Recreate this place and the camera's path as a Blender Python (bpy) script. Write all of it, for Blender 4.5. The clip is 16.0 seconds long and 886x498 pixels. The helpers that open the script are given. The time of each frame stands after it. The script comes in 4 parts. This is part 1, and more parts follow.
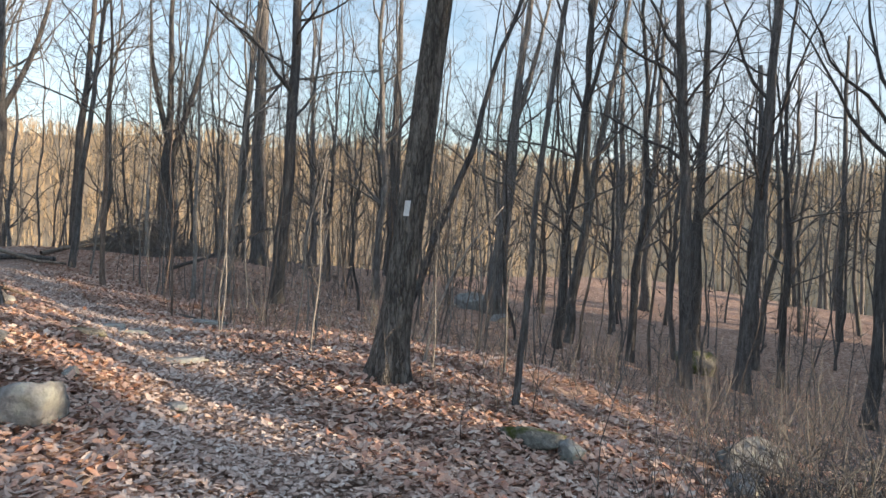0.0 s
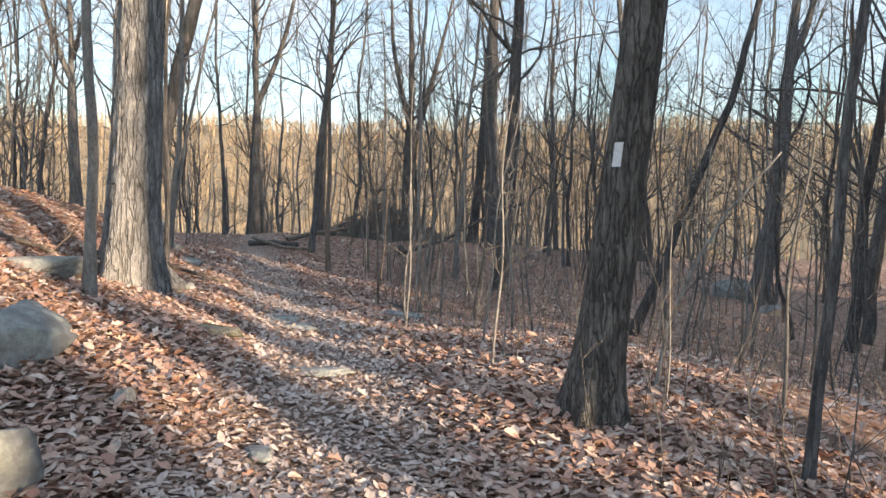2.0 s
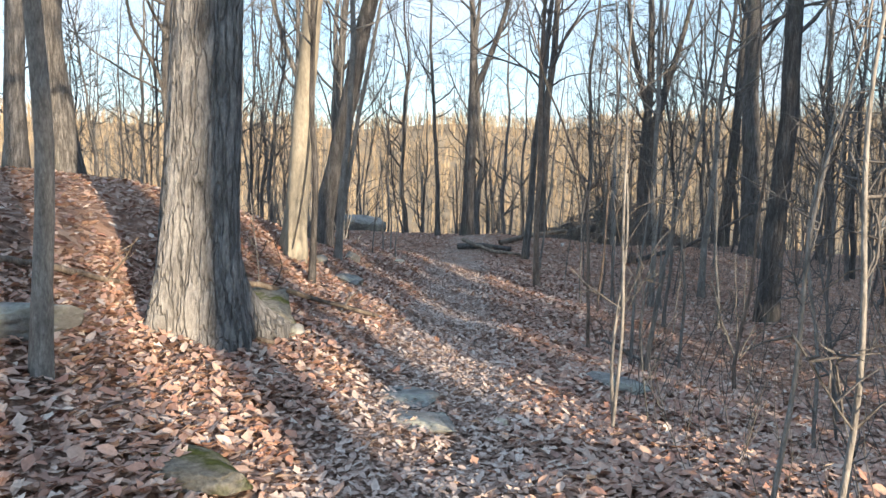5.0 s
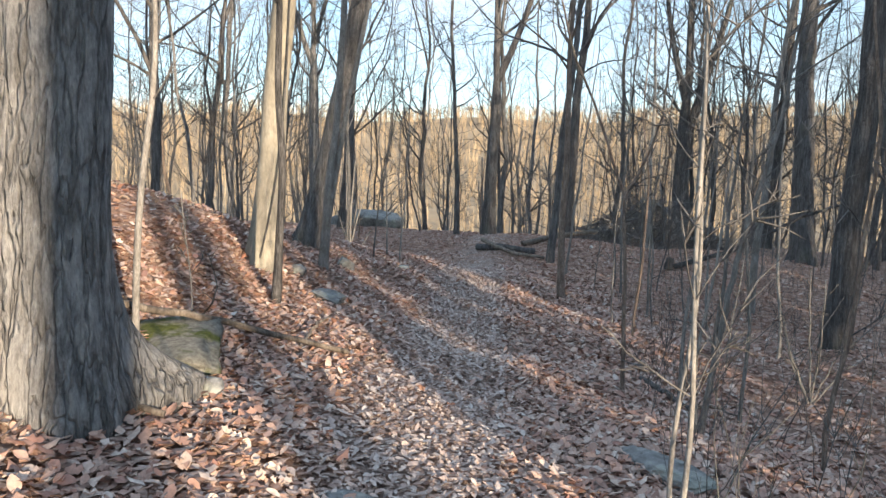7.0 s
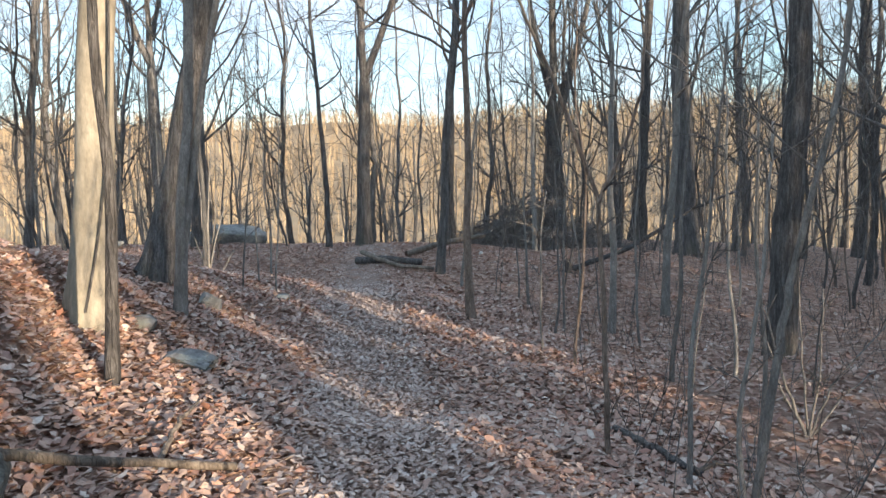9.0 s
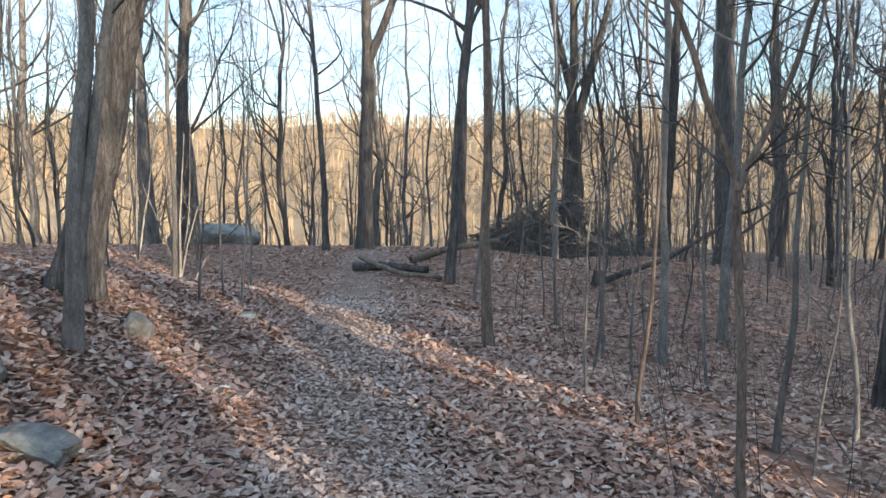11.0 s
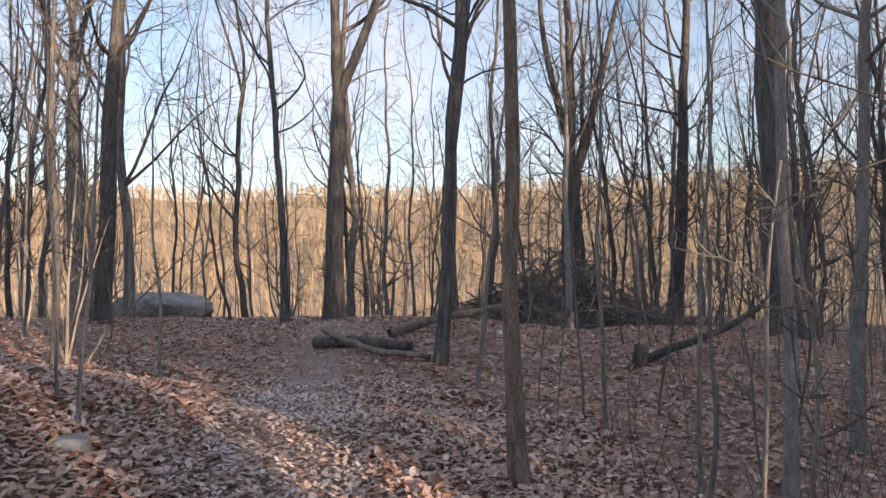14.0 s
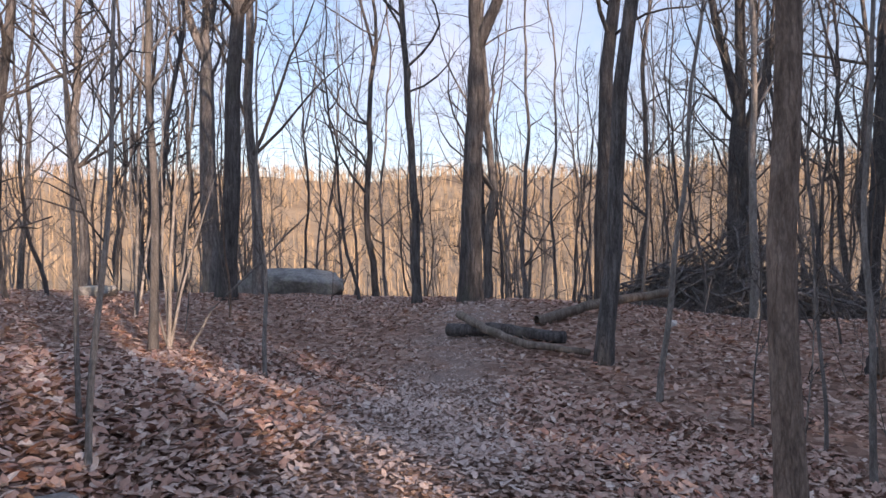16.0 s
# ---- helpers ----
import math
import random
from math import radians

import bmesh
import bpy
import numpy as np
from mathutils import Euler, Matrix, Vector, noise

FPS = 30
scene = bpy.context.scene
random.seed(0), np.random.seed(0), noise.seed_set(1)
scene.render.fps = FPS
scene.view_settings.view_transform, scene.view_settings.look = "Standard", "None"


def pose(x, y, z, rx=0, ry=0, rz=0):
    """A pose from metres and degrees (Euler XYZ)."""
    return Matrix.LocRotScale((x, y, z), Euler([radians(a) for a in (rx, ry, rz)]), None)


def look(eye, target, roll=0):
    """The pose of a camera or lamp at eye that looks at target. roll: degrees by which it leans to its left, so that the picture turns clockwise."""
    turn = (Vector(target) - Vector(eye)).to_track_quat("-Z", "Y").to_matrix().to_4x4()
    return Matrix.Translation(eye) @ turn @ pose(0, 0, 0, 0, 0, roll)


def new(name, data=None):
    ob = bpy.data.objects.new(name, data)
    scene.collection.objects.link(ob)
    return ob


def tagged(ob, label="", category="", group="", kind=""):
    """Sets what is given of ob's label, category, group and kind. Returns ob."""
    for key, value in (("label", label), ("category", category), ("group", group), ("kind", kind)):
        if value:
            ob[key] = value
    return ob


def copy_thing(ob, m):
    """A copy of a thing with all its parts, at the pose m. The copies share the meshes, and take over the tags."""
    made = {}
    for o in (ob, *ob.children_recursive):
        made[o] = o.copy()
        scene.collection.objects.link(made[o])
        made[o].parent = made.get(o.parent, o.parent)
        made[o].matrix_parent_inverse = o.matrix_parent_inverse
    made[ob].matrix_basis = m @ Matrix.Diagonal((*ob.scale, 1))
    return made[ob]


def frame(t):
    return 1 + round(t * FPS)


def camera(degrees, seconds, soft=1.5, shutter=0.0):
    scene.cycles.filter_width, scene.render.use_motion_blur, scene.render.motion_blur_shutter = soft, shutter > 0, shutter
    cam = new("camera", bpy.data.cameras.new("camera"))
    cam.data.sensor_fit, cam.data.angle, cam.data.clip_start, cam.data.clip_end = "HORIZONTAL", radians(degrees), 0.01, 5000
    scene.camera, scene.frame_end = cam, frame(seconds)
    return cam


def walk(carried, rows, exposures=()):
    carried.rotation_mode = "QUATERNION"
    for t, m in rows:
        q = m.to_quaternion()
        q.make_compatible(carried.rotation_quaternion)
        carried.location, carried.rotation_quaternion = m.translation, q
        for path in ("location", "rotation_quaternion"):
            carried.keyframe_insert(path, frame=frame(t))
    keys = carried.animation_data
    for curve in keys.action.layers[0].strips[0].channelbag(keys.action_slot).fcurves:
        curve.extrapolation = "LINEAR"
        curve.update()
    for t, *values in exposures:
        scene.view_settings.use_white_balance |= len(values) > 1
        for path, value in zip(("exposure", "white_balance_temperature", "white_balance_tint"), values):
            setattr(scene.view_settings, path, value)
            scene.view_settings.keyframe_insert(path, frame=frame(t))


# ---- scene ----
cam = camera(63.1, 16.0, soft=1.5)
PATH = [
    (0, (-0.27, 0.193, 1.377), (-0.245, 2.192, 1.322), 2.4),
    (0.5, (-0.09, 0.833, 1.343), (-0.106, 2.828, 1.208), 1.7),
    (1, (0.043, 1.45, 1.293), (-0.199, 3.431, 1.155), 1.3),
    (1.5, (0.008, 2.118, 1.302), (-0.37, 4.08, 1.21), -0.4),
    (2, (-0.078, 2.811, 1.214), (-0.729, 4.698, 1.096), 0.8),
    (2.5, (-0.27, 3.45, 1.171), (-0.89, 5.339, 0.95), 0.8),
    (3, (-0.449, 4.062, 1.149), (-1.326, 5.84, 0.888), 2.0),
    (3.3, (-0.567, 4.414, 1.168), (-1.508, 6.161, 0.915), 1.7),
    (3.5, (-0.602, 4.565, 1.188), (-1.586, 6.302, 1.07), 1.5),
    (4, (-0.968, 5.276, 1.156), (-2.146, 6.892, 1.131), 2.5),
    (4.2, (-1.074, 5.524, 1.181), (-2.281, 7.118, 1.125), 1.6),
    (6.3, (-1.754, 7.711, 1.428), (-3.003, 9.264, 1.258), 0.7),
    (6.5, (-1.879, 7.873, 1.423), (-3.147, 9.413, 1.28), 1.2),
    (7, (-2.322, 8.265, 1.401), (-3.6, 9.796, 1.244), 1.2),
    (7.5, (-2.81, 8.658, 1.406), (-4.072, 10.2, 1.231), 0.8),
    (8, (-3.265, 8.998, 1.433), (-4.385, 10.647, 1.274), -0.3),
    (8.5, (-3.674, 9.387, 1.437), (-4.731, 11.078, 1.286), -1.4),
    (9, (-4.111, 9.751, 1.452), (-5.071, 11.499, 1.306), -1.6),
    (9.2, (-4.234, 9.912, 1.444), (-5.177, 11.669, 1.292), -1.7),
    (11.3, (-5.583, 12.311, 1.299), (-6.568, 14.047, 1.176), -0.6),
    (11.5, (-5.735, 12.557, 1.27), (-6.726, 14.293, 1.223), -0.4),
    (12, (-6.089, 13.118, 1.232), (-7.013, 14.892, 1.242), -0.6),
    (12.5, (-6.485, 13.639, 1.148), (-7.39, 15.422, 1.146), 0.7),
    (13, (-6.805, 14.216, 1.086), (-7.748, 15.98, 1.121), 0.3),
    (13.5, (-7.136, 14.798, 1.04), (-7.987, 16.607, 0.959), -0.6),
    (14, (-7.417, 15.374, 1.002), (-8.353, 17.14, 1.065), -1.2),
    (14.5, (-7.702, 15.845, 1.006), (-8.659, 17.6, 1.051), -1.2),
    (15, (-8.024, 16.31, 0.972), (-9.127, 17.978, 0.965), -1.2),
    (15.5, (-8.41, 16.695, 0.969), (-9.587, 18.312, 0.959), -0.9),
    (16, (-8.781, 17.147, 0.95), (-10.029, 18.71, 0.961), -0.6),
]
walk(cam, [(t, look(eye, target, roll)) for t, eye, target, roll in PATH], exposures=[
    (0.0, 1.40, 6350, 12), (0.5, 1.48, 6650, 13), (2.0, 1.54, 6400, 12), (4.0, 1.58, 6050, 9), (7.0, 1.56, 6000, 9), (9.2, 1.62, 6100, 10),
    (11.5, 1.66, 6050, 10), (12.0, 1.52, 6300, 12), (12.6, 1.42, 6700, 18), (13.6, 1.32, 6700, 22), (16.0, 1.20, 6250, 28)])

# ---- light: low winter sun from the valley side, blue sky with thin cloud ----
SUN_AWAY = (0.939, -0.343)
SUN_ELEV = 7.5
world = bpy.data.worlds.new("sky")
scene.world = world
world.use_nodes = True
wn, wl = world.node_tree.nodes, world.node_tree.links
sky = wn.new("ShaderNodeTexSky")
sky.sky_type, sky.sun_disc = "NISHITA", False
sky.sun_elevation, sky.sun_rotation = radians(SUN_ELEV), math.atan2(SUN_AWAY[0], SUN_AWAY[1])
sky.air_density, sky.dust_density, sky.ozone_density = 1.0, 0.25, 1.5
cloud = wn.new("ShaderNodeTexNoise")
cloud.inputs["Scale"].default_value, cloud.inputs["Detail"].default_value, cloud.inputs["Roughness"].default_value = 3.5, 7.0, 0.62
cramp = wn.new("ShaderNodeValToRGB")
cramp.color_ramp.elements[0].position, cramp.color_ramp.elements[1].position = 0.38, 0.68
cmix = wn.new("ShaderNodeMix")
cmix.data_type = "RGBA"
cmix.inputs["B"].default_value = (2.95, 3.2, 3.45, 1)
cfac = wn.new("ShaderNodeMath")
cfac.operation = "MULTIPLY"
cfac.inputs[1].default_value = 0.88
wl.new(cloud.outputs["Fac"], cramp.inputs["Fac"])
wl.new(cramp.outputs["Color"], cfac.inputs[0])
wl.new(cfac.outputs[0], cmix.inputs["Factor"])
wl.new(sky.outputs["Color"], cmix.inputs["A"])
wl.new(cmix.outputs["Result"], wn["Background"].inputs["Color"])
wn["Background"].inputs["Strength"].default_value = 0.13
sun_data = bpy.data.lights.new("sun", "SUN")
sun_data.energy, sun_data.angle, sun_data.color = 3.8, radians(0.53), (1.0, 0.75, 0.49)
sun = new("sun", sun_data)
sun.matrix_world = look((SUN_AWAY[0] * 100, SUN_AWAY[1] * 100, 100 * math.tan(radians(SUN_ELEV))), (0, 0, 0))

# ---- materials ----
def material(name, rough=0.85):
    m = bpy.data.materials.new(name)
    m.use_nodes = True
    n, l = m.node_tree.nodes, m.node_tree.links
    b = n["Principled BSDF"]
    b.inputs["Roughness"].default_value = rough
    b.inputs["Specular IOR Level"].default_value = 0.25
    return m, n, l, b


def coords(n, l, scale, kind="Object"):
    tc, mp = n.new("ShaderNodeTexCoord"), n.new("ShaderNodeMapping")
    mp.inputs["Scale"].default_value = scale
    l.new(tc.outputs[kind], mp.inputs["Vector"])
    return mp.outputs["Vector"]


def noise_node(n, l, vec, scale, detail=5.0, rough=0.6):
    t = n.new("ShaderNodeTexNoise")
    t.inputs["Scale"].default_value, t.inputs["Detail"].default_value, t.inputs["Roughness"].default_value = scale, detail, rough
    if vec is not None:
        l.new(vec, t.inputs["Vector"])
    return t.outputs["Fac"]


def ramp(n, l, fac, stops):
    r = n.new("ShaderNodeValToRGB")
    e = r.color_ramp.elements
    while len(e) < len(stops):
        e.new(0.5)
    for el, (p, c) in zip(e, stops):
        el.position, el.color = p, (*c, 1)
    l.new(fac, r.inputs["Fac"])
    return r.outputs["Color"]


def mix(n, l, fac, a, b, mode="MIX"):
    x = n.new("ShaderNodeMix")
    x.data_type, x.blend_type = "RGBA", mode
    for sock, v in (("Factor", fac), ("A", a), ("B", b)):
        if isinstance(v, (int, float)):
            x.inputs[sock].default_value = v
        elif isinstance(v, tuple):
            x.inputs[sock].default_value = (*v, 1)
        else:
            l.new(v, x.inputs[sock])
    return x.outputs["Result"]


def bump(n, l, b, height, strength, dist):
    u = n.new("ShaderNodeBump")
    u.inputs["Strength"].default_value, u.inputs["Distance"].default_value = strength, dist
    l.new(height, u.inputs["Height"])
    l.new(u.outputs["Normal"], b.inputs["Normal"])


def bark(name, dark, mid, light, furrow=9.0, stretch=0.16, depth=0.03, patch=(0.16, 0.18, 0.13), cracked=0.45):
    """Furrowed bark: long vertical ridges, lichen patches, some change from tree to tree."""
    m, n, l, b = material(name, 0.9)
    v = coords(n, l, (1, 1, stretch))
    ridge = noise_node(n, l, v, furrow, 8.0, 0.72)
    vor = n.new("ShaderNodeTexVoronoi")
    vor.feature = "DISTANCE_TO_EDGE"
    vor.inputs["Scale"].default_value = furrow * 1.5
    v2 = coords(n, l, (1, 1, stretch * 0.55))
    wob = mix(n, l, 0.10, v2, noise_colour(n, l, v, furrow * 1.5))
    l.new(wob, vor.inputs["Vector"])
    crack = ramp(n, l, vor.outputs["Distance"], [(0.0, (0, 0, 0)), (0.13, (1, 1, 1))])
    grain = noise_node(n, l, coords(n, l, (1, 1, 0.3)), furrow * 6, 6.0, 0.75)
    col = ramp(n, l, ridge, [(0.3, dark), (0.5, mid), (0.7, light)])
    col = mix(n, l, cracked, col, mix(n, l, crack, dark, col))
    col = mix(n, l, 0.7, col, ramp(n, l, grain, [(0.32, (0.45, 0.45, 0.45)), (0.68, (1.35, 1.35, 1.35))]), "MULTIPLY")
    big = noise_node(n, l, coords(n, l, (1, 1, 0.5)), 1.1, 4.0, 0.6)
    col = mix(n, l, ramp(n, l, big, [(0.55, (0, 0, 0)), (0.75, (0.55, 0.55, 0.55))]), col, patch)
    info = n.new("ShaderNodeObjectInfo")
    tone = n.new("ShaderNodeMapRange")
    tone.inputs["To Min"].default_value, tone.inputs["To Max"].default_value = 0.75, 1.25
    l.new(info.outputs["Random"], tone.inputs["Value"])
    hsv = n.new("ShaderNodeHueSaturation")
    l.new(tone.outputs["Result"], hsv.inputs["Value"])
    l.new(col, hsv.inputs["Color"])
    l.new(hsv.outputs["Color"], b.inputs["Base Color"])
    bump(n, l, b, mix(n, l, 0.35, mix(n, l, 0.6, ridge, crack), grain), 1.0, depth)
    return m


def noise_colour(n, l, vec, scale):
    t = n.new("ShaderNodeTexNoise")
    t.inputs["Scale"].default_value = scale
    l.new(vec, t.inputs["Vector"])
    return t.outputs["Color"]


BARK = bark("furrowed_bark", (0.06, 0.058, 0.057), (0.20, 0.195, 0.192), (0.35, 0.345, 0.34), 14.0)
BARK_DARK = bark("dark_bark", (0.045, 0.043, 0.043), (0.145, 0.141, 0.141), (0.25, 0.245, 0.245), 14.0)
BARK_GREY = bark("shaggy_grey_bark", (0.10, 0.098, 0.096), (0.36, 0.36, 0.36), (0.58, 0.58, 0.58), 9.0, 0.24, 0.09, (0.44, 0.43, 0.40), 0.5)
BARK_OAK = bark("oak_bark", (0.06, 0.056, 0.053), (0.22, 0.205, 0.19), (0.40, 0.375, 0.34), 13.0, 0.22, 0.06, (0.22, 0.21, 0.18), 0.7)
BARK_SMOOTH = bark("smooth_beech_bark", (0.20, 0.185, 0.15), (0.27, 0.25, 0.205), (0.34, 0.32, 0.27), 2.5, 0.6, 0.004, (0.22, 0.23, 0.17))
BARK_TWIG = bark("twig_bark", (0.07, 0.066, 0.063), (0.165, 0.157, 0.152), (0.26, 0.25, 0.24), 20.0, 0.3, 0.003)
BARK_SAPLING = bark("sapling_bark", (0.14, 0.132, 0.122), (0.265, 0.255, 0.24), (0.39, 0.38, 0.36), 16.0, 0.3, 0.004)
BARK_BROWN = bark("brown_bark", (0.09, 0.07, 0.058), (0.25, 0.20, 0.165), (0.38, 0.315, 0.265), 15.0, 0.25, 0.008)
WOOD_DEAD = bark("dead_wood", (0.10, 0.084, 0.07), (0.24, 0.205, 0.172), (0.39, 0.35, 0.30), 12.0, 0.2, 0.012)


def rock_material():
    m, n, l, b = material("lichened_rock", 0.88)
    v = coords(n, l, (1, 1, 1))
    a, f, c = noise_node(n, l, v, 2.2, 6, 0.65), noise_node(n, l, v, 14, 8, 0.7), noise_node(n, l, v, 4.5, 5, 0.6)
    col = ramp(n, l, a, [(0.3, (0.17, 0.175, 0.175)), (0.5, (0.34, 0.35, 0.35)), (0.7, (0.50, 0.51, 0.50))])
    col = mix(n, l, ramp(n, l, c, [(0.5, (0, 0, 0)), (0.62, (0.8, 0.8, 0.8))]), col, (0.42, 0.45, 0.40))
    col = mix(n, l, ramp(n, l, f, [(0.35, (0.5, 0.5, 0.5)), (0.6, (0, 0, 0))]), col, (0.08, 0.08, 0.072))
    l.new(col, b.inputs["Base Color"])
    bump(n, l, b, mix(n, l, 0.5, a, f), 0.8, 0.05)
    return m


def moss_material():
    m, n, l, b = material("mossy_rock", 0.95)
    v = coords(n, l, (1, 1, 1))
    f, c = noise_node(n, l, v, 22, 8, 0.7), noise_node(n, l, v, 3.0, 5, 0.6)
    col = ramp(n, l, f, [(0.3, (0.035, 0.05, 0.012)), (0.55, (0.10, 0.12, 0.03)), (0.75, (0.19, 0.19, 0.06))])
    col = mix(n, l, ramp(n, l, c, [(0.41, (0, 0, 0)), (0.53, (1, 1, 1))]), col, ramp(n, l, f, [(0.3, (0.08, 0.08, 0.07)), (0.7, (0.32, 0.32, 0.29))]))
    l.new(col, b.inputs["Base Color"])
    bump(n, l, b, f, 0.9, 0.04)
    return m


def leaf_material(name, stops):
    m, n, l, b = material(name, 0.5)
    b.inputs["Specular IOR Level"].default_value = 0.5
    geo = n.new("ShaderNodeNewGeometry")
    info = n.new("ShaderNodeObjectInfo")
    add = n.new("ShaderNodeMath")
    add.operation = "ADD"
    l.new(geo.outputs["Random Per Island"], add.inputs[0])
    l.new(info.outputs["Random"], add.inputs[1])
    fr = n.new("ShaderNodeMath")
    fr.operation = "FRACT"
    l.new(add.outputs[0], fr.inputs[0])
    col = ramp(n, l, fr.outputs[0], stops)
    spot = noise_node(n, l, coords(n, l, (1, 1, 1)), 45, 4, 0.7)
    col = mix(n, l, 0.55, col, ramp(n, l, spot, [(0.3, (0.55, 0.53, 0.52)), (0.65, (1.2, 1.18, 1.16))]), "MULTIPLY")
    l.new(col, b.inputs["Base Color"])
    return m


LEAF = leaf_material("dry_oak_leaf", [(0.0, (0.28, 0.165, 0.135)), (0.16, (0.57, 0.40, 0.315)), (0.34, (0.46, 0.265, 0.20)),
                                      (0.52, (0.66, 0.54, 0.46)), (0.68, (0.39, 0.215, 0.165)), (0.84, (0.58, 0.415, 0.33)), (1.0, (0.74, 0.66, 0.59))])
LEAF_TROD = leaf_material("trodden_weathered_leaf", [(0.0, (0.42, 0.32, 0.28)), (0.2, (0.66, 0.55, 0.49)), (0.4, (0.53, 0.415, 0.365)),
                                                     (0.6, (0.72, 0.64, 0.585)), (0.8, (0.58, 0.455, 0.40)), (1.0, (0.76, 0.69, 0.64))])
LEAF_MAT = leaf_material("matted_leaf", [(0.0, (0.28, 0.185, 0.15)), (0.25, (0.54, 0.41, 0.345)), (0.5, (0.40, 0.275, 0.225)), (0.75, (0.62, 0.50, 0.43)), (1.0, (0.46, 0.33, 0.27))])


def ground_material():
    m, n, l, b = material("leaf_mould", 0.95)
    v = coords(n, l, (1, 1, 1))
    vor = n.new("ShaderNodeTexVoronoi")
    vor.inputs["Scale"].default_value, vor.inputs["Randomness"].default_value = 11.0, 1.0
    wob = mix(n, l, 0.10, v, noise_colour(n, l, v, 6.0))
    l.new(wob, vor.inputs["Vector"])
    sep = n.new("ShaderNodeSeparateColor")
    l.new(vor.outputs["Color"], sep.inputs["Color"])
    leafy = ramp(n, l, sep.outputs[0], [(0.0, (0.18, 0.115, 0.09)), (0.3, (0.48, 0.33, 0.26)), (0.55, (0.31, 0.195, 0.15)), (0.8, (0.66, 0.52, 0.435)), (1.0, (0.48, 0.32, 0.25))])
    fine = noise_node(n, l, v, 60, 6, 0.7)
    leafy = mix(n, l, 0.6, leafy, ramp(n, l, fine, [(0.3, (0.5, 0.48, 0.46)), (0.7, (1.2, 1.16, 1.12))]), "MULTIPLY")
    at = n.new("ShaderNodeAttribute")
    at.attribute_name = "cover"
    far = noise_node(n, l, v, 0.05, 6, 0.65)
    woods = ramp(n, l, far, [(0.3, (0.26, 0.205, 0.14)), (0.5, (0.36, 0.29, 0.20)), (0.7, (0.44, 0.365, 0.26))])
    sep2 = n.new("ShaderNodeSeparateColor")
    l.new(at.outputs["Color"], sep2.inputs["Color"])
    soil = ramp(n, l, fine, [(0.3, (0.26, 0.20, 0.172)), (0.7, (0.52, 0.435, 0.385))])
    patches = noise_node(n, l, v, 1.7, 5, 0.6)
    pm = n.new("ShaderNodeMath")
    pm.operation = "MULTIPLY"
    l.new(sep2.outputs[1], pm.inputs[0])
    l.new(ramp(n, l, patches, [(0.4, (0.2, 0.2, 0.2)), (0.6, (1, 1, 1))]), pm.inputs[1])
    col = mix(n, l, pm.outputs[0], leafy, soil)
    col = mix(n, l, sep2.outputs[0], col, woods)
    l.new(col, b.inputs["Base Color"])
    bump(n, l, b, mix(n, l, 0.5, sep.outputs[1], fine), 1.0, 0.06)
    return m


GROUND = ground_material()
ROCK, MOSS = rock_material(), moss_material()


def plain(name, colour, rough, vary=0.25, scale=30):
    m, n, l, b = material(name, rough)
    f = noise_node(n, l, coords(n, l, (1, 1, 1)), scale, 5, 0.65)
    lo, hi = tuple(c * (1 - vary) for c in colour), tuple(c * (1 + vary) for c in colour)
    l.new(ramp(n, l, f, [(0.3, lo), (0.7, hi)]), b.inputs["Base Color"])
    bump(n, l, b, f, 0.4, 0.01)
    return m


PAINT = plain("white_blaze_paint", (0.70, 0.71, 0.72), 0.6, 0.12, 40)
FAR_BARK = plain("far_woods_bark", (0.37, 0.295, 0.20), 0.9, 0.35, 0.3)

# ---- the lie of the land ----
MOUNDS = ((17, 6, 0.617), (32, -6, 0.366), (17, -3, -0.463), (23, -3, -0.54), (27, 3, -0.462), (9, -5, 0.558), (9, 3, 0.501), (27, -1, -0.3), (20, 1, -0.318), (33, -8, 0.34), (24, -6, -0.215), (30, 4, -0.382), (6, 6, -0.228), (33, 0, 0.284))


def step(a, b, v):
    k = np.clip((v - a) / (b - a), 0, 1)
    return k * k * (3 - 2 * k)


def trail_centre(y):
    return np.interp(y, (-6, 0, 4, 8, 12, 16, 20, 26, 34), (.2, -.3, -1.0, -2.75, -5.6, -8.4, -11.4, -15.6, -20.0))


def trail_mask(x, y):
    c = np.abs(np.asarray(x) - trail_centre(y))
    return (1 - step(0.25, 1.25, c)) * (1 - step(26, 34, np.asarray(y)))


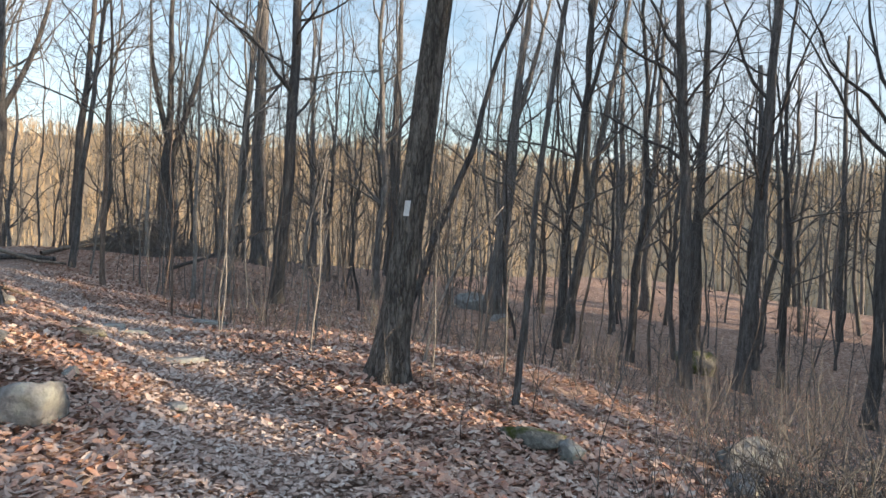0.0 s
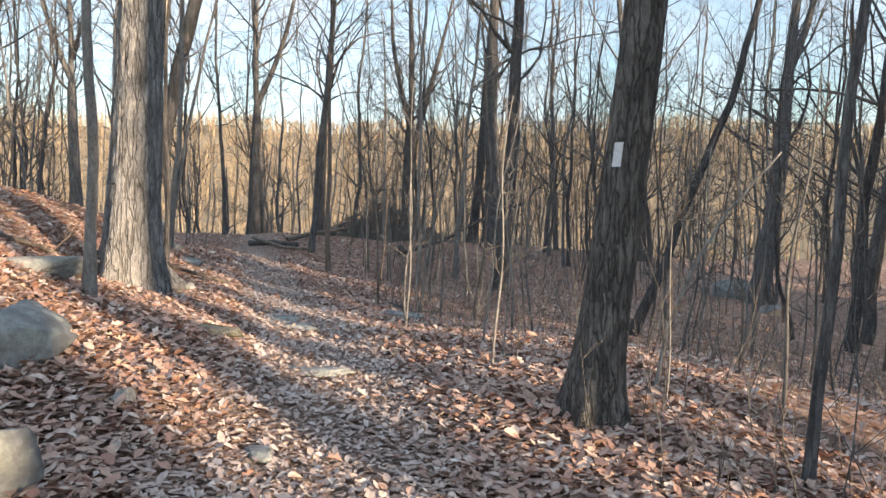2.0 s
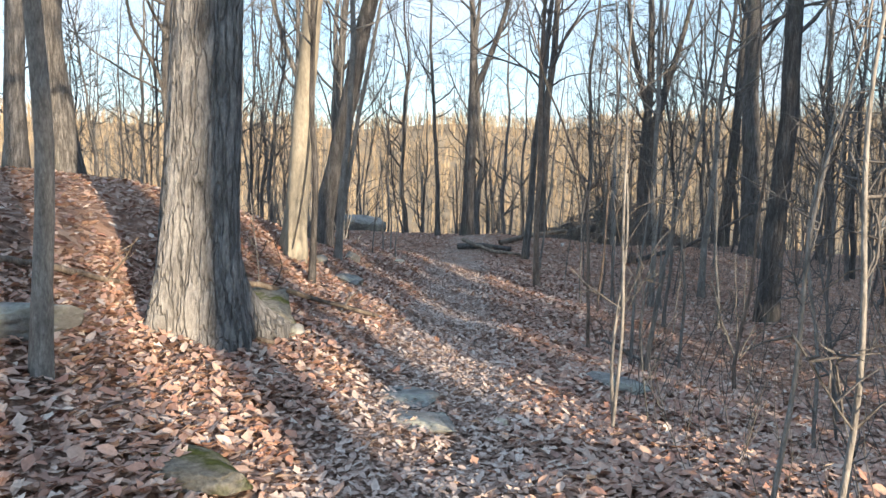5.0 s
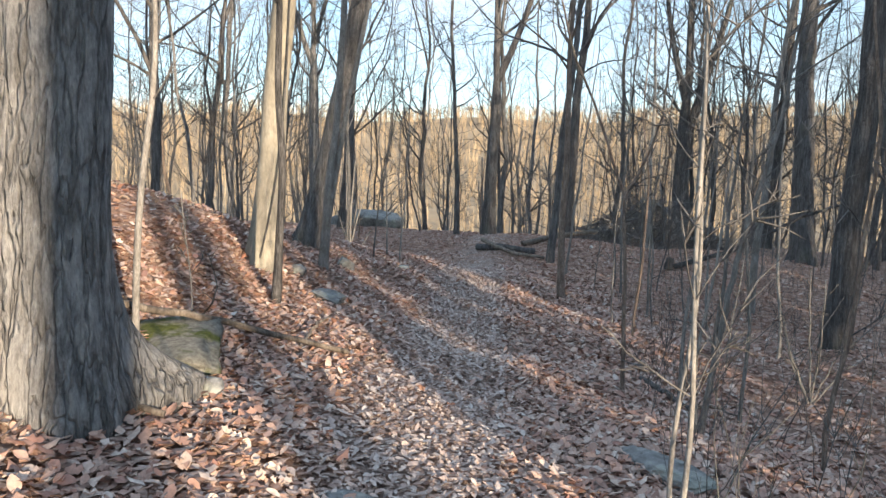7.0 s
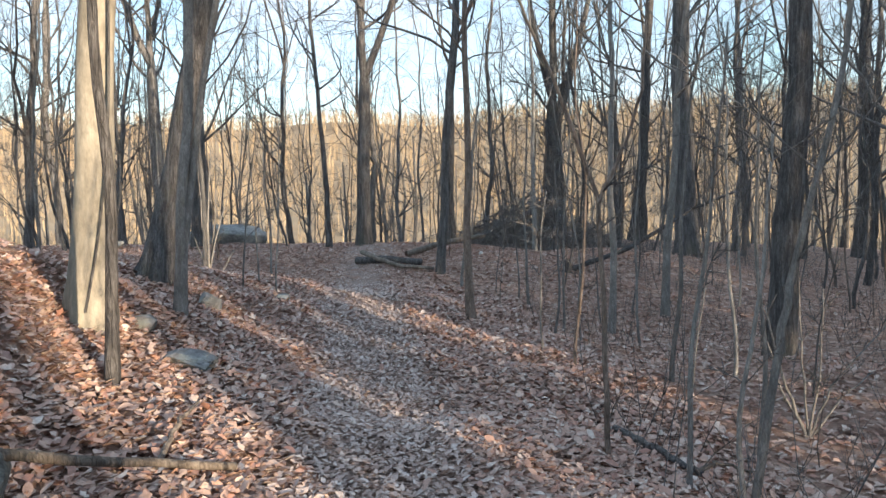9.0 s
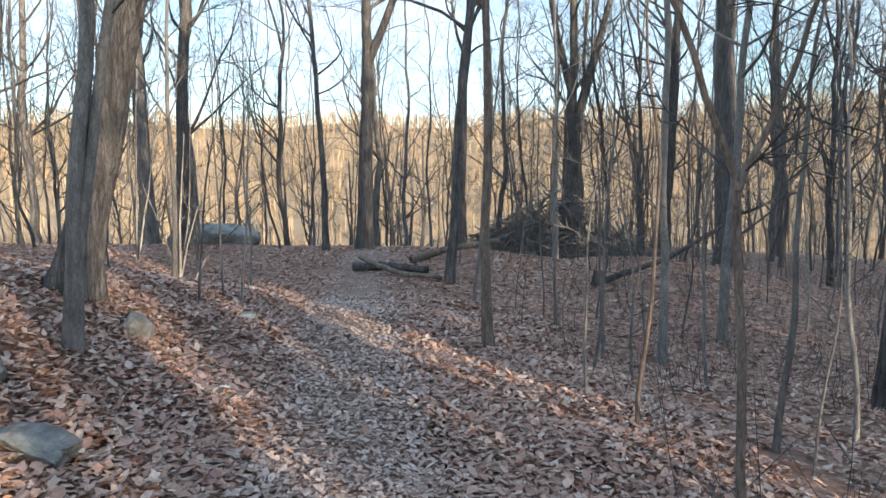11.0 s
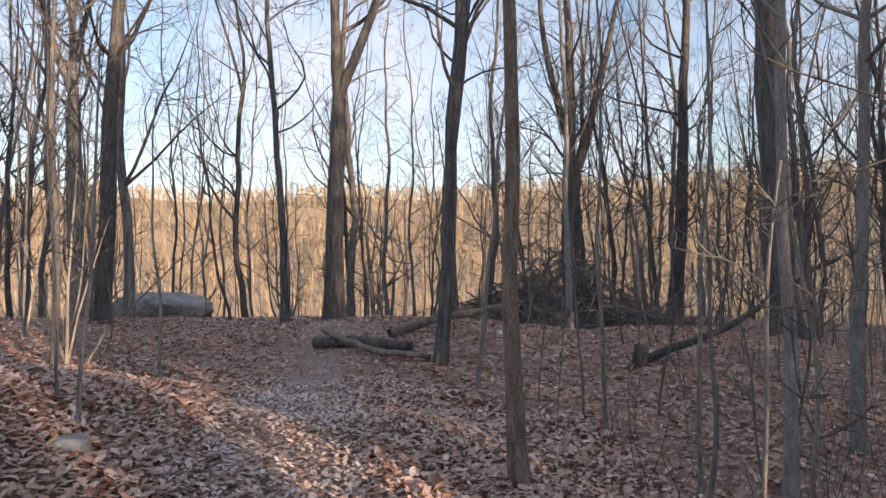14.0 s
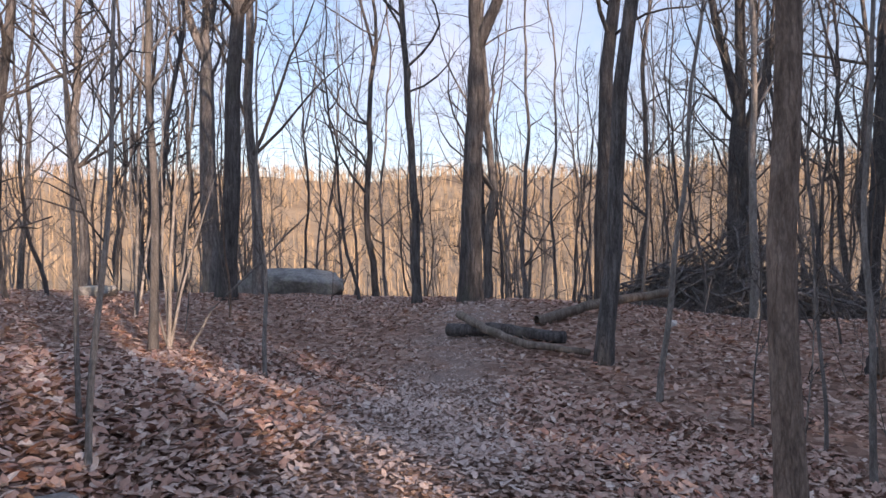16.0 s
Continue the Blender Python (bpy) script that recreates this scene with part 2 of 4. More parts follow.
def land(x, y):
    """Height of the ground: a wooded shoulder sloping down to one side, a crest ahead, a valley and the hill beyond."""
    x, y = np.asarray(x, float), np.asarray(y, float)
    s0, n0 = (-.463 * x + .886 * y), (-.886 * x - .463 * y)
    s, n = np.clip(s0 / 10, -1.5, 4.6), np.clip(n0 / 10, -2.6, 1.5)
    up = 0.15 * np.logaddexp(0, n / 0.15)
    down = n - up
    z = (0.1573 + 0.6704 * s + -0.4003 * s**2 + 0.0499 * s**3 + up * (0.831 + -0.1908 * s + 0.0066 * s * s)
         + down * (1.6021 + 0.105 * s + -0.0732 * s * s) + -0.049 * down**2 + 0.5497 * np.tanh(n * 10 - 2.6) * np.exp(-(s - 1) ** 2))
    for a, b, h in MOUNDS:
        z = z + h * np.exp(-((s0 - a) ** 2 + (n0 - b) ** 2) / 9)
    near = 1 - step(20, 60, np.hypot(x + 5, y - 13))
    for f, a in ((1.7, .022), (3.7, .012)):
        z = z + near * a * (np.sin(x * f + 1.7 * np.sin(y * f * .6)) + np.sin(y * f * 1.1 + 1.3 * np.sin(x * f * .8)))
    z = z - 0.10 * trail_mask(x, y) * (1 - step(20, 26, y))
    edge = np.where(n0 > 0, 42.0, np.minimum(50.0, 42.0 - n0 * 2))
    d = s0 - edge
    z = z - .22 * 1.5 * np.logaddexp(0, np.clip(d / 1.5, -40, 60))
    r = np.hypot(x + 6, y - 14)
    ahead = step(0.0, 0.45, (s0 - 12) / np.maximum(r, 1))
    roll = 3.0 * np.sin(x * .021 + 1.3) + 2.2 * np.sin(y * .017 - x * .013) + 1.2 * np.sin(x * .05 + y * .043)
    az = np.degrees(np.arctan2(-(x + 6), y - 14))
    top = 50 + 5.0 * np.exp(-((az - 17) / 17) ** 2) - 3.0 * step(34, 48, az)
    hill = -16 + top * step(95, 360, r) + roll * step(120, 300, r)
    back = 1.0 + roll * step(60, 200, r) * .4
    out = hill * ahead + back * (1 - ahead)
    w = step(50, 110, r)
    return z * (1 - w) + out * w


# gaps left in the added shading trees, set where streaks of sun fall
LANES = ((3.15, 3.45), (5.25, 5.8), (6.98, 7.44), (8.35, 8.65), (9.95, 10.3), (15.45, 16.1))


def sunlit_lane(x, y, margin=0.0):
    """Lanes kept clear of trees, unseen ones too, along which the low sun reaches the trail."""
    c = y + x * 0.366
    return any(a - margin < c < b + margin for a, b in LANES)


def g(x, y):
    return float(land(x, y))


def mesh_from(name, verts, faces, mat, smooth=True):
    me = bpy.data.meshes.new(name)
    me.from_pydata(verts, [], faces)
    me.materials.append(mat)
    if smooth:
        me.shade_smooth()
    me.update()
    return me


def build_ground():
    k, count = 6.2, 270
    u = np.linspace(-1, 1, count)
    spread = 1700 * np.sinh(k * u) / math.sinh(k)
    gx, gy = np.meshgrid(spread - 5, spread + 13)
    z = land(gx, gy)
    z -= 0.02 * (1 - step(20, 60, np.hypot(gx + 5, gy - 13)))
    verts = np.stack([gx.ravel(), gy.ravel(), z.ravel()], 1)
    i = np.arange(count - 1)
    a = (i[:, None] * count + i[None, :]).ravel()
    faces = np.stack([a, a + 1, a + 1 + count, a + count], 1)
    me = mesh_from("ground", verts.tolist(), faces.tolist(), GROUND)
    col = me.color_attributes.new("cover", "FLOAT_COLOR", "POINT")
    c = np.ones((count * count, 4), np.float32)
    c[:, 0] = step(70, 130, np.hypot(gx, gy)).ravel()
    c[:, 1] = trail_mask(gx, gy).ravel()
    c[:, 2] = 0
    col.data.foreach_set("color", c.ravel())
    return tagged(new("ground", me), "woodland floor under brown fallen leaves with a worn trail", "ground", kind="structure")


build_ground()


# ---- tubes, trunks and branches ----
class Geo:
    """Collects tubes into one mesh."""

    def __init__(self):
        self.v, self.f = [], []

    def twig(self, pts, radius):
        """A fine twig: three-sided, running out to a point."""
        base = len(self.v)
        d = (pts[-1] - pts[0]).normalized()
        a = d.cross(Vector((0.31, 0.87, 0.38))).normalized()
        b = d.cross(a)
        for i, p in enumerate(pts[:-1]):
            r = radius * (1 - 0.45 * i)
            for c, s in ((1, 0), (-0.5, 0.87), (-0.5, -0.87)):
                self.v.append(tuple(p + (a * c + b * s) * r))
        self.v.append(tuple(pts[-1]))
        for i in range(len(pts) - 2):
            o = base + 3 * i
            self.f += [(o, o + 1, o + 4, o + 3), (o + 1, o + 2, o + 5, o + 4), (o + 2, o, o + 3, o + 5)]
        o, e = base + 3 * (len(pts) - 2), len(self.v) - 1
        self.f += [(o, o + 1, e), (o + 1, o + 2, e), (o + 2, o, e)]

    def tube(self, pts, radii, sides, shape=None):
        base = len(self.v)
        pts = [Vector(p) for p in pts]
        up = Vector((0.13, 0.21, 0.97))
        for i, p in enumerate(pts):
            d = (pts[min(i + 1, len(pts) - 1)] - pts[max(i - 1, 0)])
            d = d.normalized() if d.length > 1e-9 else Vector((0, 0, 1))
            ref = Vector((1, 0, 0)) if abs(d.z) > 0.75 else up
            a = d.cross(ref).normalized()
            b = d.cross(a)
            for s in range(sides):
                t = 2 * math.pi * s / sides
                r = radii[i] if shape is None else radii[i] * shape(t, p)
                q = p + (a * math.cos(t) + b * math.sin(t)) * r
                self.v.append((q.x, q.y, q.z))
        for i in range(len(pts) - 1):
            for s in range(sides):
                s2 = (s + 1) % sides
                o = base + i * sides
                self.f.append((o + s, o + s2, o + sides + s2, o + sides + s))
        self.f.append(tuple(base + (len(pts) - 1) * sides + s for s in range(sides)))

    def mesh(self, name, mat):
        return mesh_from(name, self.v, self.f, mat)


def part(name, me, parent, label=""):
    ob = new(name, me)
    ob.parent = parent
    if label:
        ob["label"] = label
    return ob


def empty(name, x, y, z):
    ob = new(name)
    ob.location = (x, y, z)
    ob.empty_display_size = 0.2
    return ob


def wander(rng, start, heading, length, steps, bend, rise):
    """A polyline that grows from start, bending at random and turning upwards."""
    pts, d, p = [Vector(start)], Vector(heading).normalized(), Vector(start)
    for _ in range(steps):
        d = (d + Vector((rng.uniform(-1, 1), rng.uniform(-1, 1), rng.uniform(-1, 1))) * bend + Vector((0, 0, rise))).normalized()
        p = p + d * (length / steps)
        pts.append(p.copy())
    return pts


def limb(geo, rng, start, heading, length, radius, level, bushy, own=None):
    """A limb with its side branches and twigs."""
    steps = (2, 4, 7)[level]
    pts = wander(rng, start, heading, length, steps, (0.45, 0.42, 0.32)[level], (0.03, 0.06, 0.12)[level])
    rad = [max(0.0045, radius * (1 - 0.82 * i / steps)) for i in range(steps + 1)]
    if level == 0:
        return geo.twig(pts, max(0.006, radius))
    (geo if own is None else own).tube(pts, rad, 5 if level == 2 else 3)
    kids = int((6.0 if level == 2 else 6.0) * bushy + rng.random())
    for _ in range(kids):
        k = rng.uniform(0.22, 1.0)
        i = min(int(k * steps), steps - 1)
        p = pts[i].lerp(pts[i + 1], k * steps - i)
        d = (pts[i + 1] - pts[i]).normalized()
        side = Vector((rng.uniform(-1, 1), rng.uniform(-1, 1), rng.uniform(-0.6, 0.6))).normalized()
        limb(geo, rng, p, d * 0.75 + side * 0.85, length * rng.uniform(0.35, 0.62) * (1.15 - 0.5 * k), radius * (1 - 0.75 * k) * 0.55, level - 1, bushy)


def trunk_line(rng, lean, height, steps, wob, z0=-0.25):
    pts, ox, oy = [], 0.0, 0.0
    ph = [rng.uniform(0, 6.28) for _ in range(4)]
    kink = 0.16 * wob
    for i in range(steps + 1):
        h = z0 + (height - z0) * i / steps
        ox = wob * (math.sin(h * 0.55 + ph[0]) - math.sin(ph[0]) + 0.4 * (math.sin(h * 1.7 + ph[1]) - math.sin(ph[1])))
        oy = wob * (math.sin(h * 0.6 + ph[2]) - math.sin(ph[2]) + 0.4 * (math.sin(h * 1.5 + ph[3]) - math.sin(ph[3])))
        ox += kink * (math.sin(h * 4.1 + ph[2]) - math.sin(ph[2]))
        oy += kink * (math.sin(h * 3.7 + ph[0]) - math.sin(ph[0]))
        pts.append(Vector((lean[0] * h + ox, lean[1] * h + oy, h)))
    return pts


def tree_parts(tree, rng, r, lean, height, mat, twig, clear, limbs, bushy, wob=0.06, forks=(), sides=10, furrow=0.0, flare=0.35, fine=1, split=False, spread=None):
    """Trunk and crown under the tree's empty. forks: (height, sideways x, y, share of radius) for stems that split off."""
    steps = int((24 if height > 6 else 10) * fine)
    line = trunk_line(rng, lean, height, steps, wob)
    rad = []
    for p in line:
        h = max(p.z, 0.0)
        k = h / height
        cut = 1.0
        for fk in forks:
            if h > fk[0]:
                cut *= fk[3]
        rad.append(max(0.012, (r * (1 - 0.72 * k ** 0.9) * cut) * (1 + flare * math.exp(-h / (0.10 + 1.3 * r)))))
    seed = rng.uniform(0, 100)
    nroot = rng.choice((4, 5, 6))

    def shape(t, p):
        h = max(p.z, 0)
        root = 1 + 0.22 * flare * 2 * math.exp(-h / (0.16 + r)) * math.cos(nroot * t + seed + 0.8 * math.sin(2 * t))
        if spread:
            # one great root running out from the foot
            root += spread[1] * math.exp(-h / spread[2]) * max(0.0, math.cos(t - spread[0])) ** 3
        if furrow:
            q = Vector((math.cos(t) * r * 30, math.sin(t) * r * 30, p.z * 3.6 + seed))
            v = abs(noise.noise(q)) + 0.55 * abs(noise.noise(q * 2.3)) + 0.25 * noise.noise(q * 5.1)
            root += furrow * (min(v, 0.5) - 0.4)
        return root

    geo = Geo()
    geo.tube(line, rad, sides, shape)
    at = lambda h: line[min(range(len(line)), key=lambda i: abs(line[i].z - h))]
    rad_at = lambda h: rad[min(range(len(line)), key=lambda i: abs(line[i].z - h))]
    crown, limb_meshes = Geo(), []
    for fh, fx, fy, share in forks:
        p = at(fh)
        stem = wander(rng, p - Vector((0, 0, 0.12)), (fx, fy, 1.0), (height - fh) * 0.85, 9, 0.07, 0.10)
        r0 = rad_at(fh - 0.3) * 0.72
        geo.tube(stem, [max(0.012, r0 * (1 - 0.85 * i / 9)) for i in range(10)], max(6, sides // 2))
        for _ in range(max(2, limbs // 3)):
            i = rng.randint(2, 8)
            d = Vector((rng.uniform(-1, 1), rng.uniform(-1, 1), rng.uniform(0.2, 0.9)))
            limb(crown, rng, stem[i], d, (height - fh) * rng.uniform(0.18, 0.34), r0 * 0.35 * (1 - i / 12), 2, bushy)
    for i in range(limbs):
        h = clear + (height - clear) * ((i + rng.random()) / limbs) ** 1.6
        h = min(h, height * 0.985)
        a = rng.uniform(0, 6.283)
        ll = (height * 0.30) * (1.1 - 0.72 * (h - clear) / max(0.1, height - clear)) * rng.uniform(0.6, 1.15)
        d = Vector((math.cos(a), math.sin(a), rng.uniform(0.4, 1.3)))
        own = Geo() if split else None
        limb(crown, rng, at(h), d, ll, min(rad_at(h) * 0.5, 0.0115 * ll), 2, bushy, own)
        if split:
            limb_meshes.append(own)
    part("trunk", geo.mesh("trunk", mat), tree)
    for own in limb_meshes:
        part("limb", own.mesh("limb", mat), tree)
    if crown.v:
        tagged(part("twig_spray" if split else "crown", crown.mesh("crown", twig), tree, "bare spreading branches and fine twigs"), kind="stuff")


TREES = []


def forest_tree(x, y, r, lean, height=None, mat=None, label="", clear=None, limbs=None, bushy=1.0, **more):
    rng = random.Random(int(x * 913 + y * 377 + 5000))
    height = height or min(19.0, 5.5 + 42 * r ** 0.75 + rng.uniform(-1, 1))
    clear = clear if clear is not None else height * 0.30
    limbs = limbs if limbs is not None else int(7 + height * 0.45)
    tree = empty("tree", x, y, g(x, y))
    tree_parts(tree, rng, r, lean, height, mat or (BARK_DARK if rng.random() < 0.4 else BARK), BARK_TWIG, clear, limbs, bushy, split=True, **more)
    tagged(tree, label or "bare winter tree with dark furrowed bark and fine branches", "tree", "trees of the woodland")
    TREES.append((x, y, r))
    return tree


def sapling(x, y, r, lean, height=None, twigs=None, mat=None, wob=0.09, label=""):
    rng = random.Random(int(x * 713 + y * 577 + 9000))
    height = height or rng.uniform(2.6, 4.6) * (0.8 + 10 * r)
    r *= 0.75
    ob = empty("sapling", x, y, g(x, y))
    line = trunk_line(rng, lean, height, 16, wob, -0.12)
    stem = Geo()
    stem.tube(line, [r * (1 - 0.75 * i / 16) * (1.25 if i == 0 else 1) + 0.002 for i in range(17)], 7)
    tw = Geo()
    for _ in range(twigs if twigs is not None else rng.randint(5, 9)):
        i = rng.randint(5, 15)
        a = rng.uniform(0, 6.283)
        limb(tw, rng, line[i], (math.cos(a), math.sin(a), rng.uniform(0.8, 1.8)), height * rng.uniform(0.10, 0.22), max(0.003, r * 0.3), 1, 0.9)
    part("stem", stem.mesh("stem", mat or BARK_SAPLING), ob)
    tagged(part("twig_spray", tw.mesh("twigs", BARK_TWIG), ob), kind="stuff")
    tagged(ob, label or "slender leafless sapling rising from the leaf litter", "sapling", "saplings of the understorey")
    TREES.append((x, y, r))
    return ob

# ---- the trees beside the trail ----
def blaze_tree():
    t = forest_tree(-0.72, 7.98, 0.17, (0.105, 0.02), 17, BARK_OAK, "oak trunk with deeply furrowed bark and a white painted trail blaze",
                    sides=80, furrow=0.10, fine=6, wob=0.015, flare=0.45)
    geo = Geo()
    rows, cols, rad = 12, 6, 0.176
    for i in range(rows + 1):
        h = 1.76 + 0.165 * i / rows
        for j in range(cols + 1):
            a = -2.02 + 0.36 * j / cols
            ox = 0.105 * h + math.cos(a) * (rad + 0.006 * noise.noise(Vector((i * .5, j * .7, 3.1))))
            oy = 0.02 * h + math.sin(a) * (rad + 0.006 * noise.noise(Vector((i * .5, j * .7, 3.1))))
            geo.v.append((ox, oy, h))
    for i in range(rows):
        for j in range(cols):
            o = i * (cols + 1) + j
            geo.f.append((o, o + 1, o + cols + 2, o + cols + 1))
    part("blaze", geo.mesh("blaze", PAINT), t, "white painted trail mark, slightly worn")


blaze_tree()
forest_tree(-4.85, 21.4, 0.21, (0.034, 0.025), 17, BARK_DARK, clear=5.5)
forest_tree(-8.24, 33.20, 0.357, (-0.01, -0.006), 19, BARK_DARK, "stout dark oak with furrowed bark", clear=7, sides=40, furrow=0.10, fine=3)
forest_tree(-6.56, 9.88, 0.315, (0.04, 0.028), 19, BARK_GREY, "big old maple with shaggy grey bark and a flared base", clear=7,
            sides=120, furrow=0.15, fine=10, wob=0.02, flare=0.42, spread=(0.35, 1.3, 0.30))
BEECH = forest_tree(-9.9, 13.79, 0.175, (0.085, 0.06), 15, BARK_SMOOTH, "smooth pale beech trunk leaning slightly", clear=5, sides=24, fine=2, wob=0.03)
def beech_vine(tree):
    geo = Geo()
    pts = []
    for i in range(40):
        h = 0.1 + i * 0.12
        a = -0.9 + 0.45 * math.sin(h * 1.1) + 0.12 * h
        pts.append((0.085 * h + math.cos(a) * (0.181 - 0.007 * h + 0.05 * math.exp(-h * 2.6)), 0.06 * h + math.sin(a) * (0.181 - 0.007 * h + 0.05 * math.exp(-h * 2.6)), h))
    geo.tube(pts, [0.011] * 40, 6)
    part("vine", geo.mesh("vine", BARK_DARK), tree, "thin dark creeper stem")


beech_vine(BEECH)
forest_tree(-8.78, 13.15, 0.048, (0.03, 0.02), 8, BARK_DARK, clear=3)
forest_tree(-12.3, 16.5, 0.20, (0.215, 0.125), 16, BARK_DARK, "furrowed dark tree leaning over the trail", clear=6, sides=64, furrow=0.15, fine=6, flare=0.5)
forest_tree(-10.45, 15.25, 0.068, (0.035, 0.022), 11, BARK_SAPLING, "slim grey twin-stemmed tree", clear=4, forks=((0.9, 0.14, 0.06, 0.95),), sides=14)
forest_tree(-5.52, 8.21, 0.056, (0.018, 0.013), 9, BARK_SAPLING, "slim grey young tree", clear=3.5, sides=14)
forest_tree(-13.87, 12.25, 0.269, (-0.039, -0.028), 18, BARK, clear=6)
forest_tree(-13.14, 11.18, 0.159, (0.017, 0.012), 16, BARK, clear=5)
forest_tree(-9.56, 20.60, 0.072, (-0.008, -0.004), 11, BARK_BROWN, "slim crooked young tree with brown bark", clear=4.5, sides=16, wob=0.05)
forest_tree(-13.05, 25.85, 0.118, (0.069, 0.035), 15, BARK, clear=5.5, sides=16)
forest_tree(-16.26, 32.50, 0.21, (0.039, 0.033), 17, BARK_DARK, clear=6)
forest_tree(-18.53, 30.32, 0.25, (0.006, 0.003), 18, BARK_DARK, "dark tree with a wide fork above head height", clear=7.5,
            forks=((5.6, 0.46, 0.25, 0.72),), sides=20, limbs=12)
forest_tree(-19.20, 29.24, 0.105, (-0.025, -0.013), 13, BARK, clear=4.5)
forest_tree(-22.62, 26.72, 0.215, (0.061, 0.031), 17, BARK_DARK, clear=6, sides=16)
forest_tree(-28.27, 30.17, 0.30, (-0.017, -0.009), 18, BARK, "stout tree forking into several stems", clear=6, forks=((7.0, -0.35, -0.2, 0.75), (8.0, 0.2, 0.15, 0.8)))
forest_tree(-16.64, 44.40, 0.45, (0.003, 0.002), 19, BARK_DARK, "stout many-stemmed tree behind the brush pile", clear=6, flare=0.5,
            forks=((5.5, 0.34, 0.18, 0.8), (6.8, -0.30, -0.14, 0.85)))
forest_tree(-12.80, 45.30, 0.31, (0.060, 0.033), 18, BARK_DARK, clear=7)
forest_tree(-12.75, 31.67, 0.085, (-0.020, -0.011), 10, BARK_SAPLING, clear=4)
forest_tree(-7.78, 22.85, 0.067, (0.030, 0.016), 11, BARK_SAPLING, "slim pale young tree with a dark knot", clear=4.5, sides=14)
forest_tree(-7.17, 24.60, 0.084, (0.075, 0.035), 12, BARK_SAPLING, clear=4.5)
forest_tree(-17.20, 21.90, 0.057, (0.003, 0.002), 9, BARK_SAPLING, clear=3)
forest_tree(2.55, 34.50, 0.40, (0.081, 0.016), 19, BARK, clear=6, forks=((9.0, 0.35, 0.1, 0.8),))
forest_tree(7.00, 38.80, 0.30, (0.152, 0.029), 18, BARK, clear=7)
forest_tree(0.65, 7.67, 0.038, (0.055, -0.001), 10, BARK_DARK, clear=4)
forest_tree(6.37, 18.80, 0.177, (-0.060, 0.001), 16, BARK_DARK, clear=6)
forest_tree(8.80, 20.89, 0.21, (0.045, 0.0), 17, BARK_DARK, clear=5)
forest_tree(11.25, 31.34, 0.288, (-0.004, 0.0), 18, BARK_DARK, clear=6)
forest_tree(10.43, 17.48, 0.17, (0.05, 0.0), 16, BARK_DARK, clear=5)
forest_tree(-3.08, 47.77, 0.42, (0.0, 0.0), 19, BARK_DARK, clear=7)
forest_tree(12.06, 34.30, 0.28, (-0.094, -0.018), 18, BARK_DARK, clear=7)
forest_tree(11.69, 46.55, 0.30, (-0.020, -0.004), 18, BARK, clear=7)
forest_tree(13.66, 47.07, 0.36, (0.026, 0.005), 19, BARK, clear=7)
forest_tree(-1.10, 16.92, 0.10, (0.343, 0.113), 12, BARK_DARK, "dead dark tree leaning far over", clear=7, limbs=4, wob=0.12)
sapling(-8.28, 21.16, 0.030, (0.005, 0.003))
sapling(-9.65, 23.40, 0.035, (0.050, 0.023), 6)
sapling(-14.90, 31.32, 0.045, (0.067, 0.031), 6)
sapling(-10.07, 23.90, 0.022, (-0.040, -0.029))
sapling(-15.5, 22.3, 0.035, (0.02, 0.01), 4)
sapling(-12.77, 18.97, 0.019, (-0.019, -0.014))
sapling(-11.80, 24.60, 0.045, (0.063, 0.012), 6)
sapling(-5.10, 15.40, 0.03, (0.097, 0.019))
sapling(-5.26, 19.65, 0.035, (-0.009, -0.002), 5)
sapling(-0.62, 20.61, 0.04, (0.061, 0.012), 6)
sapling(0.97, 16.31, 0.033, (0.037, 0.007))
sapling(-3.51, 11.33, 0.018, (0.044, 0.014), 3.2)
sapling(-1.73, 9.00, 0.016, (0.061, 0.020), 2.4)
sapling(-0.23, 8.70, 0.011, (0.013, 0.004), 1.6)
sapling(0.84, 16.60, 0.029, (-0.006, -0.002))
sapling(0.68, 9.25, 0.022, (0.038, 0.012))
sapling(-3.58, 11.51, 0.018, (0.046, 0.034), 2.4)
sapling(-4.66, 15.99, 0.028, (0.052, 0.038))
sapling(-2.15, 10.16, 0.018, (0.077, 0.056), 2.6)
sapling(-1.77, 9.52, 0.010, (0.014, 0.010), 1.7)
sapling(-7.70, 19.10, 0.020, (0.002, 0.001), 2.2)
sapling(-5.56, 18.24, 0.015, (0.030, 0.016), 2.2)
sapling(-6.82, 21.02, 0.028, (0.041, 0.021))
sapling(-6.00, 26.62, 0.036, (0.020, 0.010))
sapling(-12.20, 18.75, 0.022, (0.050, 0.025), 3)
sapling(-12.45, 18.27, 0.020, (0.053, 0.027), 3)
sapling(-9.99, 22.76, 0.010, (0.017, 0.011), 1.5)
sapling(-8.47, 22.19, 0.032, (0.036, 0.019), 5)
sapling(-8.03, 23.04, 0.020, (-0.100, -0.054), 2.2)
sapling(-5.86, 18.60, 0.040, (0.056, 0.032), 5)
sapling(-17.50, 18.09, 0.045, (0.025, 0.020), 6)
sapling(-7.67, 10.98, 0.038, (0.020, 0.016), 5)
sapling(-8.08, 11.70, 0.008, (-0.009, -0.006), 1.2)


